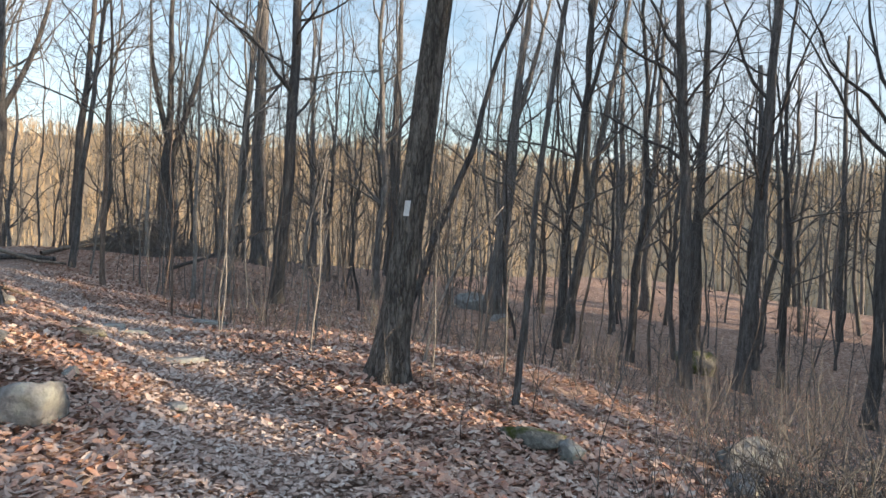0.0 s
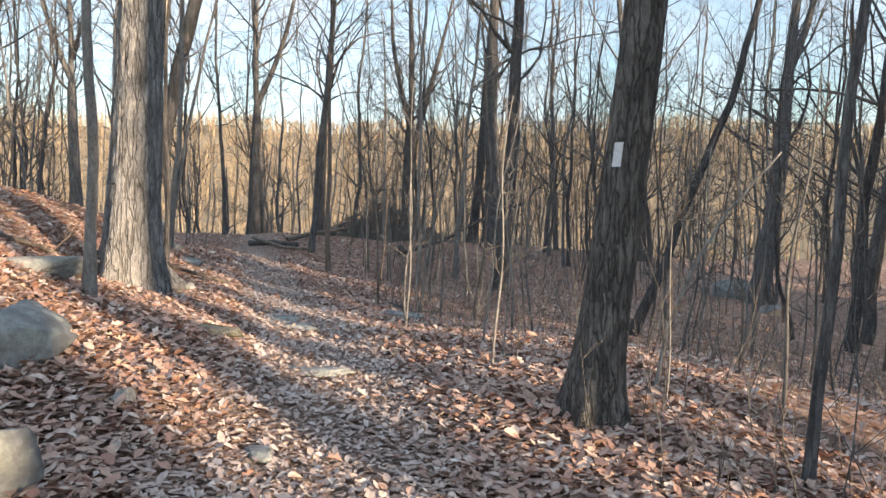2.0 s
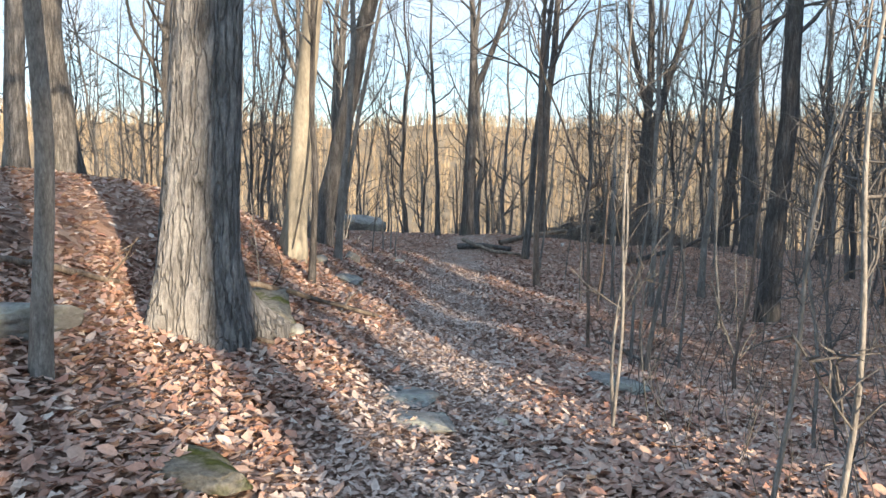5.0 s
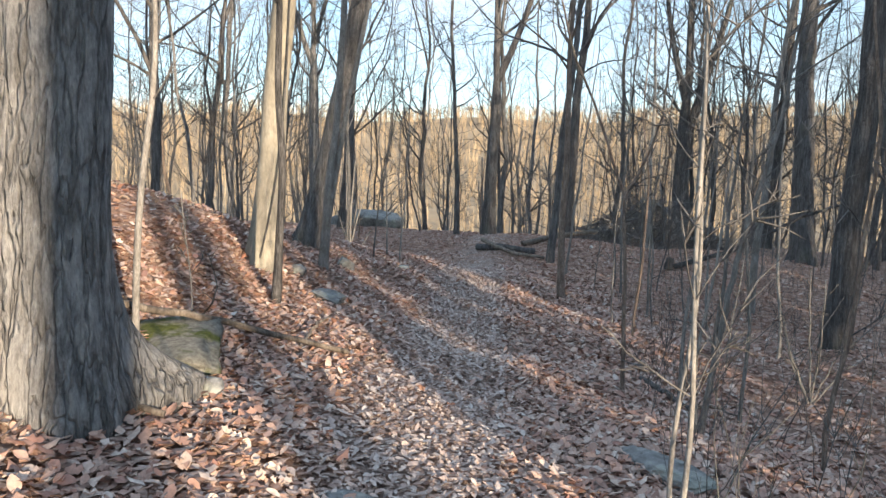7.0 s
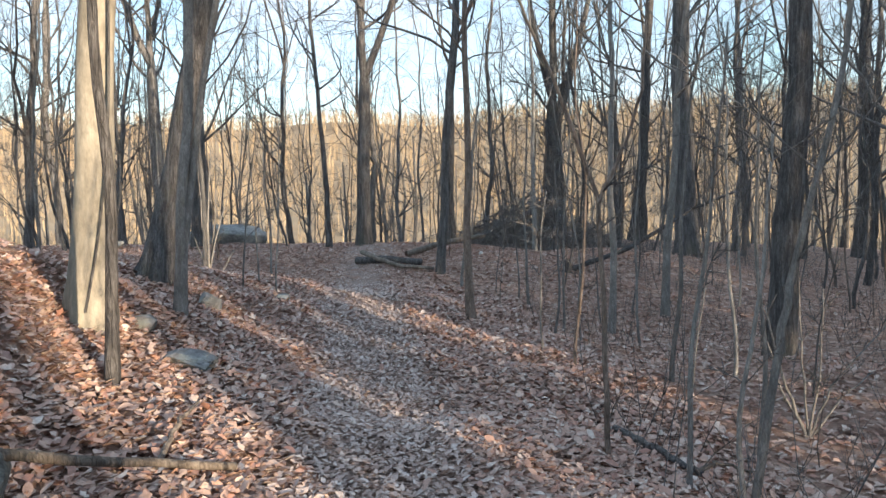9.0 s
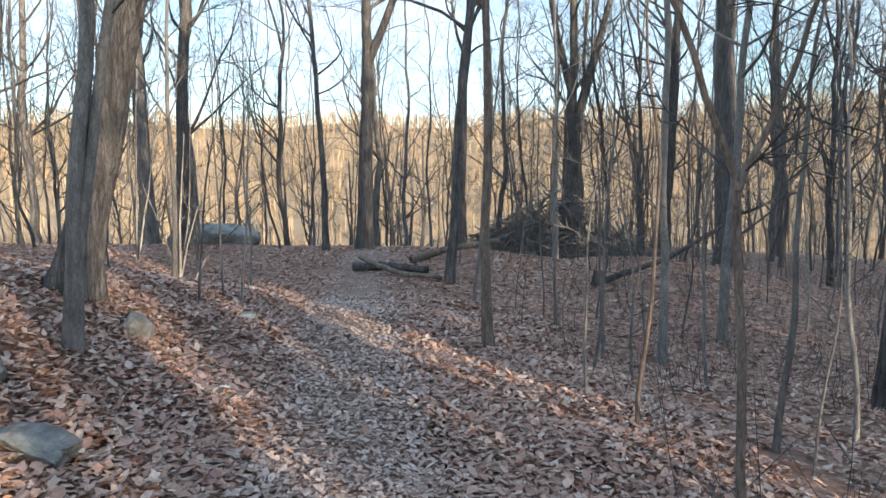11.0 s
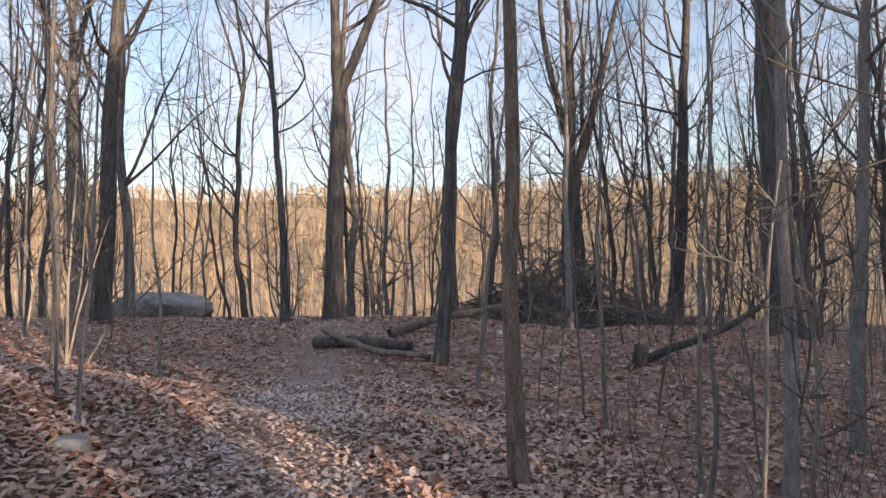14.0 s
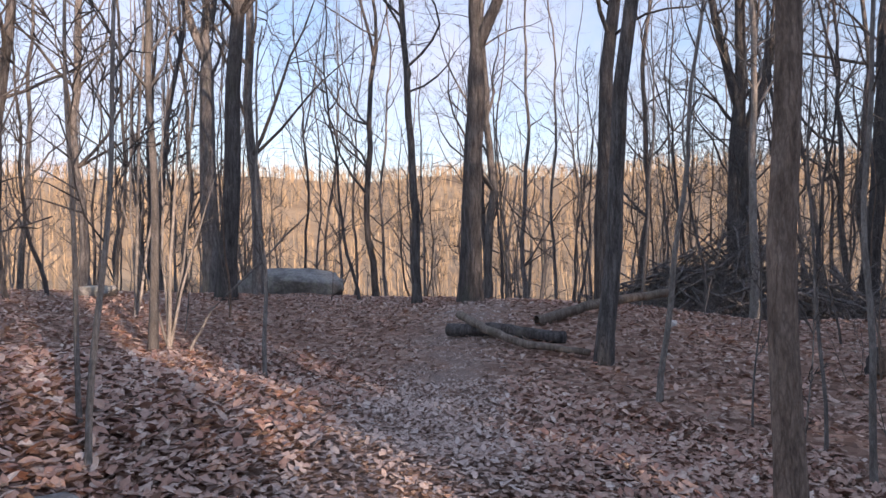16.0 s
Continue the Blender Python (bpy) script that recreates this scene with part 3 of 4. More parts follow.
def bent_sapling(x, y, stems, r, mat, label):
    """Stems as rows of (sideways, along, height) from the foot."""
    rng = random.Random(int(x * 31 + y * 17 + 900))
    ob = empty("sapling", x, y, g(x, y))
    tw = Geo()
    for k, pts in enumerate(stems):
        geo = Geo()
        line = []
        for i in range(len(pts) - 1):
            a, b = Vector(pts[i]), Vector(pts[i + 1])
            for j in range(4):
                line.append(a.lerp(b, j / 4) + Vector((rng.uniform(-1, 1), rng.uniform(-1, 1), 0)) * 0.012)
        line.append(Vector(pts[-1]))
        r0 = r * (1 if k == 0 else 0.7)
        geo.tube(line, [max(.004, r0 * (1 - .7 * i / len(line))) for i in range(len(line))], 9)
        part("stem", geo.mesh("stem", mat), ob)
        for _ in range(5):
            i = rng.randint(len(line) // 3, len(line) - 2)
            a = rng.uniform(0, 6.283)
            limb(tw, rng, line[i], (math.cos(a), math.sin(a), rng.uniform(.5, 1.5)), line[-1].z * rng.uniform(.10, .2), r0 * .3, 1, 1.0)
    tagged(part("twig_spray", tw.mesh("twigs", BARK_TWIG), ob), kind="stuff")
    TREES.append((x, y, r))
    return tagged(ob, label, "sapling", "saplings of the understorey")


RX, RY = 0.876, 0.48
bent_sapling(-4.58, 14.6, [[(0, 0, -.1), (.17 * RX, .17 * RY, 1.17), (.26 * RX, .26 * RY, 1.7), (.54 * RX, .54 * RY, 2.85), (.66 * RX, .66 * RY, 3.7), (.85 * RX, .85 * RY, 6)],
                           [(-.03, 0, -.1), (-.08, .05, .7), (.05, .1, 1.6), (.1, .2, 2.6)]], .03, BARK_SAPLING, "pale bent sapling leaning away from the trail")
bent_sapling(-5.75, 15.5, [[(0, 0, -.1), (-.03, 0, 1.1), (-.07 * RX, -.07 * RY, 2.15), (-.35 * RX, -.35 * RY, 2.9), (-.7 * RX, -.7 * RY, 3.8), (-.9, -.5, 5)],
                           [(-.07 * RX, -.07 * RY, 2.1), (.12 * RX, .12 * RY, 2.5), (.3 * RX, .3 * RY, 3.0), (.33 * RX, .33 * RY, 3.8), (.3, .3, 5)]], .025, BARK_BROWN, "brown forked sapling shaped like a Y")
bent_sapling(-4.35, 17.6, [[(0, 0, -.05), (-.2, -.1, .5), (-.38, -.2, 1.3)], [(0, 0, -.05), (.2, .1, .5), (.75, .4, 1.2)], [(0, 0, -.05), (.1, -.1, .6), (.12, -.15, 1.5)],
                           [(0, 0, -.05), (.3, .1, .4), (.55, .3, .62)], [(0, 0, -.05), (-.06, .1, .7), (-.1, .1, 1.6)], [(0, 0, -.05), (-.25, .1, .4), (-.4, .2, .9)]], .02, BARK_SAPLING,
             "low clump of pale bare shrub stems")
bent_sapling(-17.5, 22.3, [[(0, 0, -.05), (.05, 0, 1.2), (.2, .05, 3.0)], [(0, 0, -.05), (-.15, 0, 1.2), (-.3, .1, 3.4)], [(0, 0, -.05), (.25, .1, 1.0), (.6, .3, 2.2)],
                           [(0, 0, -.05), (.1, .2, 1.4), (.15, .3, 4)], [(0, 0, -.05), (-.3, -.1, .8), (-.7, -.3, 2.0)], [(.3, .1, -.05), (.5, .3, .5), (1.2, .8, 1.3), (1.7, 1.1, 1.9)]], .03, BARK_SAPLING,
             "clump of slim pale coppice stems")
bent_sapling(-20.0, 23.2, [[(0, 0, -.05), (.05, 0, 1.8), (.2, .05, 5.0)], [(0, 0, -.05), (-.15, 0, 1.8), (-.3, .1, 5.4)], [(0, 0, -.05), (.35, .1, 1.6), (.6, .3, 4.2)]], .035, BARK_SAPLING,
             "clump of slim pale coppice stems")
bent_sapling(-0.35, 9.2, [[(0, 0, -.05), (.1, .02, .5), (.28, .06, 1.0), (.55, .12, 1.5), (.95, .2, 2.0)], [(.28, .06, 1.0), (.2, .05, 1.4), (.25, .05, 1.9)]], .022, BARK_SAPLING, "pale bent dead sapling beside the blazed tree")


# ---- the wood behind and around: repeats of a few grown trees ----
def wood_prototypes():
    made = []
    for i in range(9):
        rng = random.Random(40 + i)
        t = empty("tree", 0, 0, 0)
        r = (0.045, 0.055, 0.075, 0.11, 0.05, 0.14, 0.04, 0.065, 0.16)[i]
        h = 13 + 30 * r + rng.uniform(0, 2.5)
        forks = ((h * rng.uniform(0.3, 0.5), rng.uniform(-.35, .35), rng.uniform(-.35, .35), 0.8),) if i % 2 else ()
        tree_parts(t, rng, r, (rng.uniform(-.04, .04), rng.uniform(-.04, .04)), h, (BARK, BARK_DARK)[i % 2], BARK_TWIG, h * rng.uniform(0.13, 0.3), 13, 0.7,
                   wob=0.13, forks=forks, sides=7)
        tagged(t, "bare winter tree among others on the slope", "tree", "trees of the woodland")
        made.append(t)
    return made


def spread_wood():
    rng = random.Random(7)
    protos = wood_prototypes()
    used = [False] * len(protos)
    spots = []

    def free(x, y, gap):
        if abs(x - trail_centre(y)) < 2.6 and y < 40:
            return False
        return all((x - a) ** 2 + (y - b) ** 2 > gap * gap for a, b in spots) and all((x - a) ** 2 + (y - b) ** 2 > 1.4 for a, b, _ in TREES)

    # (count, s from, s to, n from, n to, gap): bands along and across the shoulder
    for count, s0, s1, n0, n1, gap in ((62, 39, 52, -26, 30, 1.8), (56, 52, 72, -34, 36, 2.0), (30, 14, 40, 7.5, 30, 2.2), (44, 16, 42, -40, -11, 2.2)):
        tries = 0
        while count and tries < 4000:
            tries += 1
            s, n = rng.uniform(s0, s1), rng.uniform(n0, n1)
            x, y = -.463 * s - .886 * n, .886 * s - .463 * n
            if not free(x, y, gap) or (n < -9 and s < 40 and sunlit_lane(x, y)):
                continue
            spots.append((x, y))
            count -= 1
            k = rng.randrange(len(protos))
            sc = rng.uniform(0.8, 1.2)
            m = pose(x, y, g(x, y) - 0.05, rng.uniform(-2.5, 2.5), rng.uniform(-2.5, 2.5), rng.uniform(0, 360))
            if not used[k]:
                used[k] = True
                protos[k].matrix_basis = m
            else:
                copy_thing(protos[k], m)


spread_wood()


def joined_wood(name, label, spots, seed, open_lanes=False):
    """Trees too far off or too many to count: slim trunks with a few limbs each, in one mesh. open_lanes: unseen
    sun-blocking trees, limbs kept out of the lanes.
    """
    rng = random.Random(seed)
    geo = Geo()
    for x, y in spots:
        r, h = rng.uniform(0.10, 0.27), rng.uniform(15, 21) if open_lanes else rng.uniform(12, 18)
        lean = 0.0 if open_lanes else 0.05
        o = Vector((x, y, g(x, y)))
        line = [o + v for v in trunk_line(rng, (rng.uniform(-lean, lean), rng.uniform(-lean, lean)), h, 5, 0.06 if open_lanes else 0.2)]
        geo.tube(line, [r * (1 - 0.13 * i) for i in range(6)], 6)
        for _ in range(6 if open_lanes else 7):
            k = rng.uniform(0.3, 0.98)
            i = min(int(k * 5), 4)
            a = rng.uniform(0, 6.283)
            root, reach = line[i].lerp(line[i + 1], k * 5 - i), h * .26 * (1.15 - .7 * k)
            tip = root + Vector((math.cos(a), math.sin(a), 0.6)) * reach
            if open_lanes and (sunlit_lane(tip.x, tip.y, .3) or sunlit_lane((tip.x + root.x) / 2, (tip.y + root.y) / 2, .3)):
                continue
            limb(geo, rng, root, (math.cos(a), math.sin(a), rng.uniform(.3, 1)), reach, r * .3, 1, 0.6 if open_lanes else 1.0)
    tagged(new(name, geo.mesh(name, BARK)), label, "woods", kind="stuff")


def outer_woods():
    rng = random.Random(77)
    # trees out of view, added to block the sun except along the lanes
    lower = []
    while len(lower) < 450:
        c = rng.uniform(-8, 48)
        x = max(13, (13 + 0.6 * c) / 1.22) + 24 * rng.random() ** 1.3
        y = c - 0.366 * x
        if not sunlit_lane(x, y, 0.2) or (c > 15 and rng.random() < 0.08):
            lower.append((x, y))
    joined_wood("valley_woods", "unseen bare trees added on the valley side to shade the trail", lower, 1, True)
    beyond = []
    while len(beyond) < 90:
        s, n = rng.uniform(72, 108), rng.uniform(-55, 55)
        beyond.append((-.463 * s - .886 * n, .886 * s - .463 * n))
    hollow = []
    while len(hollow) < 75:
        x, y = rng.uniform(12, 62), rng.uniform(22, 80)
        if x > 0.34 * y + 3:
            hollow.append((x, y))
    joined_wood("hollow_woods", "bare trees in the hollow below the trail", hollow, 3)
    joined_wood("woods_beyond", "bare trees below the crest", beyond, 2)


outer_woods()


def spread_saplings():
    rng = random.Random(19)
    protos = []
    for i in range(8):
        r2 = random.Random(300 + i)
        ob = empty("sapling", 0, 0, 0)
        h = r2.uniform(1.6, 5.0)
        r = 0.004 + 0.0036 * h
        line = trunk_line(r2, (r2.uniform(-.08, .08), r2.uniform(-.08, .08)), h, 12, 0.13, -0.1)
        st, tw = Geo(), Geo()
        st.tube(line, [r * (1 - 0.75 * j / 12) + 0.002 for j in range(13)], 5)
        for _ in range(9):
            j = r2.randint(3, 11)
            a = r2.uniform(0, 6.283)
            limb(tw, r2, line[j], (math.cos(a), math.sin(a), r2.uniform(0.7, 1.7)), h * r2.uniform(0.10, 0.24), max(0.0026, r * 0.35), 1, 1.0)
        part("stem", st.mesh("stem", (BARK_SAPLING, BARK_TWIG, BARK_BROWN)[i % 3]), ob)
        tagged(part("twig_spray", tw.mesh("twigs", BARK_TWIG), ob), kind="stuff")
        tagged(ob, "slender leafless sapling in the understorey", "sapling", "saplings of the understorey")
        protos.append(ob)
    used = [False] * 8
    count, tries = 200, 0
    while count and tries < 9000:
        tries += 1
        s, n = rng.uniform(6, 52), rng.gauss(-7, 9)
        x, y = -.463 * s - .886 * n, .886 * s - .463 * n
        if abs(x - trail_centre(y)) < (1.9 if y > 22 else 2.4) + (1.5 if x < trail_centre(y) else 0) and y < 40 or any((x - a) ** 2 + (y - b) ** 2 < 0.3 for a, b, _ in TREES):
            continue
        if n > 0.5 and s < 20:
            continue
        count -= 1
        k = rng.randrange(8)
        m = pose(x, y, g(x, y), 0, 0, rng.uniform(0, 360))
        if used[k]:
            copy_thing(protos[k], m)
        else:
            used[k] = True
            protos[k].matrix_basis = m


spread_saplings()


def spread_understorey():
    """Small crooked trees with wide sprays of fine twigs, between the tall ones."""
    rng = random.Random(57)
    protos = []
    for i in range(7):
        r2 = random.Random(700 + i)
        ob = empty("small_tree", 0, 0, 0)
        h = r2.uniform(4.5, 8.5)
        r = 0.012 + 0.0045 * h
        line = trunk_line(r2, (r2.uniform(-.1, .1), r2.uniform(-.1, .1)), h, 18, 0.14, -0.15)
        st, tw = Geo(), Geo()
        st.tube(line, [r * (1 - 0.8 * j / 18) + 0.003 for j in range(19)], 6)
        for _ in range(14):
            j = r2.randint(5, 17)
            a = r2.uniform(0, 6.283)
            limb(tw, r2, line[j], (math.cos(a), math.sin(a), r2.uniform(0.1, 0.9)), h * r2.uniform(0.14, 0.34) * (1.2 - j / 26), max(0.005, r * 0.34), 2, 0.55)
        part("trunk", st.mesh("trunk", (BARK, BARK_BROWN, BARK_DARK)[i % 3]), ob)
        tagged(part("crown", tw.mesh("crown", BARK_TWIG), ob), kind="stuff")
        tagged(ob, "small crooked leafless tree with wide sprays of fine twigs", "tree", "small trees of the understorey")
        protos.append(ob)
    used, spots = [False] * len(protos), []
    for count, s0, s1, n0, n1 in ((48, 33, 54, -24, 18), (22, 13, 33, -22, -8), (16, 16, 33, 6, 20)):
        tries = 0
        while count and tries < 4000:
            tries += 1
            s, n = rng.uniform(s0, s1), rng.uniform(n0, n1)
            x, y = -.463 * s - .886 * n, .886 * s - .463 * n
            if abs(x - trail_centre(y)) < 3.2 and y < 34 or any((x - a) ** 2 + (y - b) ** 2 < 0.8 for a, b, _ in TREES) or any((x - a) ** 2 + (y - b) ** 2 < 2 for a, b in spots):
                continue
            spots.append((x, y))
            count -= 1
            k = rng.randrange(len(protos))
            m = pose(x, y, g(x, y), 0, 0, rng.uniform(0, 360))
            if used[k]:
                copy_thing(protos[k], m)
            else:
                used[k] = True
                protos[k].matrix_basis = m


spread_understorey()


def undergrowth():
    """Thin bare shrub stems on the lower slope, past counting."""
    rng = random.Random(31)
    geo = Geo()
    made = 0
    while made < 1900:
        s, n = 3 + 43 * rng.random() ** 1.4, -2.2 - abs(rng.gauss(0, 8))
        x, y = -.463 * s - .886 * n, .886 * s - .463 * n
        off = x - float(trail_centre(y))
        if off < 1.9 or noise.noise(Vector((x * .3, y * .3, 4))) < -0.15 or math.hypot(x, y - 1) < 3.2:
            continue
        made += 1
        h = rng.uniform(0.3, 1.0) * rng.uniform(0.7, 1.7)
        o = Vector((x, y, g(x, y) - .04))
        pts = wander(rng, o, (rng.uniform(-.4, .4), rng.uniform(-.4, .4), 1), h, 4, .26, .08)
        r = .0022 + .0026 * h
        geo.tube(pts, [r, r * .85, r * .7, r * .5, r * .3], 3)
        for _ in range(rng.randint(2, 5)):
            i = rng.randint(1, 3)
            b = wander(rng, pts[i], (rng.uniform(-1, 1), rng.uniform(-1, 1), rng.uniform(.4, 1.4)), h * rng.uniform(.2, .5), 2, .3, .1)
            geo.tube(b, [r * .6, r * .45, r * .25], 3)
    # a thicket where the bank drops away
    for k in range(620):
        x, y = (rng.uniform(2.2, 9.0), rng.uniform(3.6, 14)) if k < 480 else (rng.uniform(1.5, 4.4), rng.uniform(3.4, 9.0))
        if x < 0.22 * y + 0.75:
            continue
        h = rng.uniform(0.4, 1.4)
        pts = wander(rng, Vector((x, y, g(x, y) - .04)), (rng.uniform(-.4, .4), rng.uniform(-.4, .4), 1), h, 4, .22, .05)
        r = .002 + .002 * h
        geo.tube(pts, [r, r * .85, r * .7, r * .5, r * .3], 3)
        for _ in range(4):
            i = rng.randint(1, 3)
            b = wander(rng, pts[i], (rng.uniform(-1, 1), rng.uniform(-1, 1), rng.uniform(.2, 1.2)), h * rng.uniform(.25, .5), 2, .3, .05)
            geo.tube(b, [r * .6, r * .45, r * .25], 3)
    # close brush beside the first bend, below the trail: added, mostly unseen, to shade the trail
    for _ in range(330):
        x = rng.uniform(1.9, 4.6)
        y = rng.uniform(5.2, 6.1) - 0.366 * x
        h = rng.uniform(0.5, 1.0)
        pts = wander(rng, Vector((x, y, g(x, y) - .04)), (rng.uniform(-.6, .6), rng.uniform(-.6, .6), 1), h, 4, .3, .02)
        geo.tube(pts, [.006, .0055, .005, .004, .003], 3)
        for _ in range(5):
            i = rng.randint(1, 3)
            geo.twig(wander(rng, pts[i], (rng.uniform(-1, 1), rng.uniform(-1, 1), rng.uniform(.0, .8)), h * rng.uniform(.3, .6), 2, .3, .02), .005)
    tagged(new("undergrowth", geo.mesh("undergrowth", BARK_TWIG)), "thin bare shrub stems growing through the leaves", "undergrowth", kind="stuff")


undergrowth()


def far_woods():
    """The bare wood on the opposite hill: thousands of small stems with upswept branches, one mesh."""
    rng = np.random.default_rng(3)
    count = 11000
    ang, dist = rng.uniform(-1.15, 1.75, count), 105 + 290 * rng.random(count) ** 0.8
    x, y = -6 - np.sin(ang) * dist, 14 + np.cos(ang) * dist
    z = land(x, y)
    v, f = [], []
    for i in range(count):
        h = rng.uniform(5, 8.5)
        a0 = rng.uniform(0, 3.14)
        w = 0.09 + 0.0004 * dist[i]
        for k in range(6):
            if k == 0:
                p0, p1, ww = (0, 0, -0.5), (rng.normal(0, .4), rng.normal(0, .4), h), w
            else:
                b = h * rng.uniform(.3, .8)
                a = rng.uniform(0, 6.28)
                ll = h * rng.uniform(.2, .42)
                p0, p1, ww = (0, 0, b), (math.cos(a) * ll * .6, math.sin(a) * ll * .6, b + ll), w * .55
            o = len(v)
            c, s_ = math.cos(a0 + k) * ww, math.sin(a0 + k) * ww
            v += [(x[i] + p0[0] + c, y[i] + p0[1] + s_, z[i] + p0[2]), (x[i] + p0[0] - c, y[i] + p0[1] - s_, z[i] + p0[2]),
                  (x[i] + p0[0] - s_, y[i] + p0[1] + c, z[i] + p0[2]), (x[i] + p1[0], y[i] + p1[1], z[i] + p1[2])]
            f += [(o, o + 1, o + 3), (o + 1, o + 2, o + 3), (o + 2, o, o + 3)]
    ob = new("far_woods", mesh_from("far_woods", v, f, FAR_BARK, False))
    tagged(ob, "sunlit tan leafless woods covering the far hillside", "woods", kind="stuff")


far_woods()


# ---- rocks ----
def rock(x, y, sx, sy, sz, mat=ROCK, sink=0.35, turn=0.0, seed=1, label="", flat=False, tilt=0.0, broken=False):
    bm = bmesh.new()
    bmesh.ops.create_icosphere(bm, subdivisions=5 if max(sx, sy) > .3 and y < 15 else 4, radius=1.0)
    rng = random.Random(seed * 101)
    cuts = [(Vector((rng.gauss(0, 1), rng.gauss(0, 1), rng.gauss(0, .7))).normalized(), rng.uniform(.52, .8)) for _ in range(11)]
    if broken:
        # an angular block: the hull of a few corners, split finely enough to roughen
        bm.clear()
        for _ in range(15):
            c = Vector((rng.gauss(0, 1), rng.gauss(0, 1), rng.gauss(0, 1))).normalized() * rng.uniform(0.9, 1.15)
            bm.verts.new(c)
        bmesh.ops.convex_hull(bm, input=bm.verts)
        bmesh.ops.subdivide_edges(bm, edges=bm.edges[:], cuts=7, use_grid_fill=True)
        cuts = [(Vector((-0.75, -0.6, -0.1)).normalized(), 0.45)]
    for v in bm.verts:
        p = v.co.copy()
        q = p * 1.3 + Vector((seed * 3.7, seed * 1.9, seed))
        # broken faces
        for a, reach in cuts:
            over = p.dot(a) - reach
            if over > 0:
                p = p - a * over * 0.94
        d = 1 + 0.13 * noise.noise(q) + 0.07 * noise.noise(q * 3.1) + 0.045 * noise.noise(q * 8) + 0.02 * noise.noise(q * 19)
        v.co = Vector((p.x * d * sx, p.y * d * sy, p.z * d * sz))
        if flat and v.co.z > sz * 0.5:
            v.co.z = sz * 0.5 + (v.co.z - sz * 0.5) * 0.25
    me = bpy.data.meshes.new("rock")
    bm.to_mesh(me)
    bm.free()
    me.materials.append(mat)
    me.shade_smooth()
    ob = new("rock", me)
    ob.matrix_world = pose(x, y, g(x, y) + sz * (1 - 2 * sink), tilt, 0, turn)
    return tagged(ob, label or "grey lichened rock half sunk in dead leaves", "rock", "rocks beside the trail")


rock(-4.27, 6.38, .38, .32, .29, broken=True, seed=1, label="dark grey-green lichened boulder on the bank", sink=.34, turn=10)
rock(-2.95, 5.08, .30, .27, .24, seed=2, sink=.3, label="pale grey cracked boulder at the foot of the bank")
rock(-3.25, 6.2, .08, .07, .07, seed=3)
rock(-4.25, 8.35, .42, .26, .08, MOSS, seed=14, label="low mossy stone at the edge of the trail", sink=.5)
rock(-3.05, 8.22, .36, .22, .07, seed=4, flat=True, label="flat grey stone slab bedded in the trail", sink=.46, turn=20)
rock(-5.0, 10.7, .40, .24, .07, seed=5, flat=True, label="flat grey stone slab bedded in the trail", sink=.46, turn=30)
rock(-4.47, 10.3, .40, .22, .07, seed=15, flat=True, label="flat grey stone slab bedded in the trail", sink=.46)
rock(-2.4, 6.35, .12, .10, .06, seed=6, flat=True)
rock(-4.2, 12.95, .46, .19, .10, seed=7, flat=True, turn=-22, label="long flat pale stone at the trail's edge", sink=.35)
rock(-7.42, 11.22, .64, .55, .30, MOSS, seed=8, label="mossy broken boulder at the foot of the big maple", sink=.42, turn=25, broken=True)
rock(-9.07, 14.1, .40, .16, .10, seed=9, turn=5, label="long pale grey stone beside the trail")
rock(-9.85, 14.3, .16, .12, .09, seed=17)
rock(-11.3, 16.45, .36, .2, .16, seed=18, label="pale angular stone at the foot of a leaning tree", turn=-45)
rock(-26.4, 31.7, 1.9, 1.1, .7, seed=10, label="large pale grey boulder on the crest", sink=.2, turn=38)
rock(-6.14, 8.15, .60, .17, .15, seed=12, turn=50, label="long low slab of grey rock on the bank", flat=True)
rock(-24.3, 24.6, .6, .4, .26, seed=13, label="low flat boulder on the crest", flat=True)
rock(3.0, 7.5, .36, .30, .27, seed=19, label="grey rounded boulder down the slope")
rock(2.62, 6.6, .24, .21, .17, seed=20, label="grey rounded boulder down the slope")
rock(.62, 6.55, .42, .26, .13, MOSS, seed=21, label="low mossy stone where the bank drops away", turn=-20, sink=.4, broken=True)
rock(.95, 6.35, .16, .13, .12, seed=26, label="small grey stone where the bank drops away", broken=True)
rock(2.7, 29.6, .6, .45, .4, seed=22, label="pale boulder among trees on the lower slope")
rock(1.6, 35.5, 1.2, .8, .7, seed=23, label="grey boulder among trees on the lower slope")
rock(8.5, 24.0, .9, .7, .7, MOSS, seed=24, label="dark boulder among trees on the lower slope")
rock(-11.75, 18.4, .2, .16, .08, seed=25, flat=True, label="small flat pale stone in the leaves")


rock(-13.0, 28.2, .09, .07, .07, plain("pale_quartz", (0.72, 0.72, 0.70), .7), seed=31, label="small white stone on the leaves")
rock(-4.1, 10.75, .07, .05, .04, plain("pale_quartz", (0.62, 0.58, 0.48), .7), seed=32, label="small pale stone on the trail")
rock(-6.55, 10.95, .13, .1, .09, seed=33)
rock(-6.72, 10.7, .10, .09, .07, seed=34)


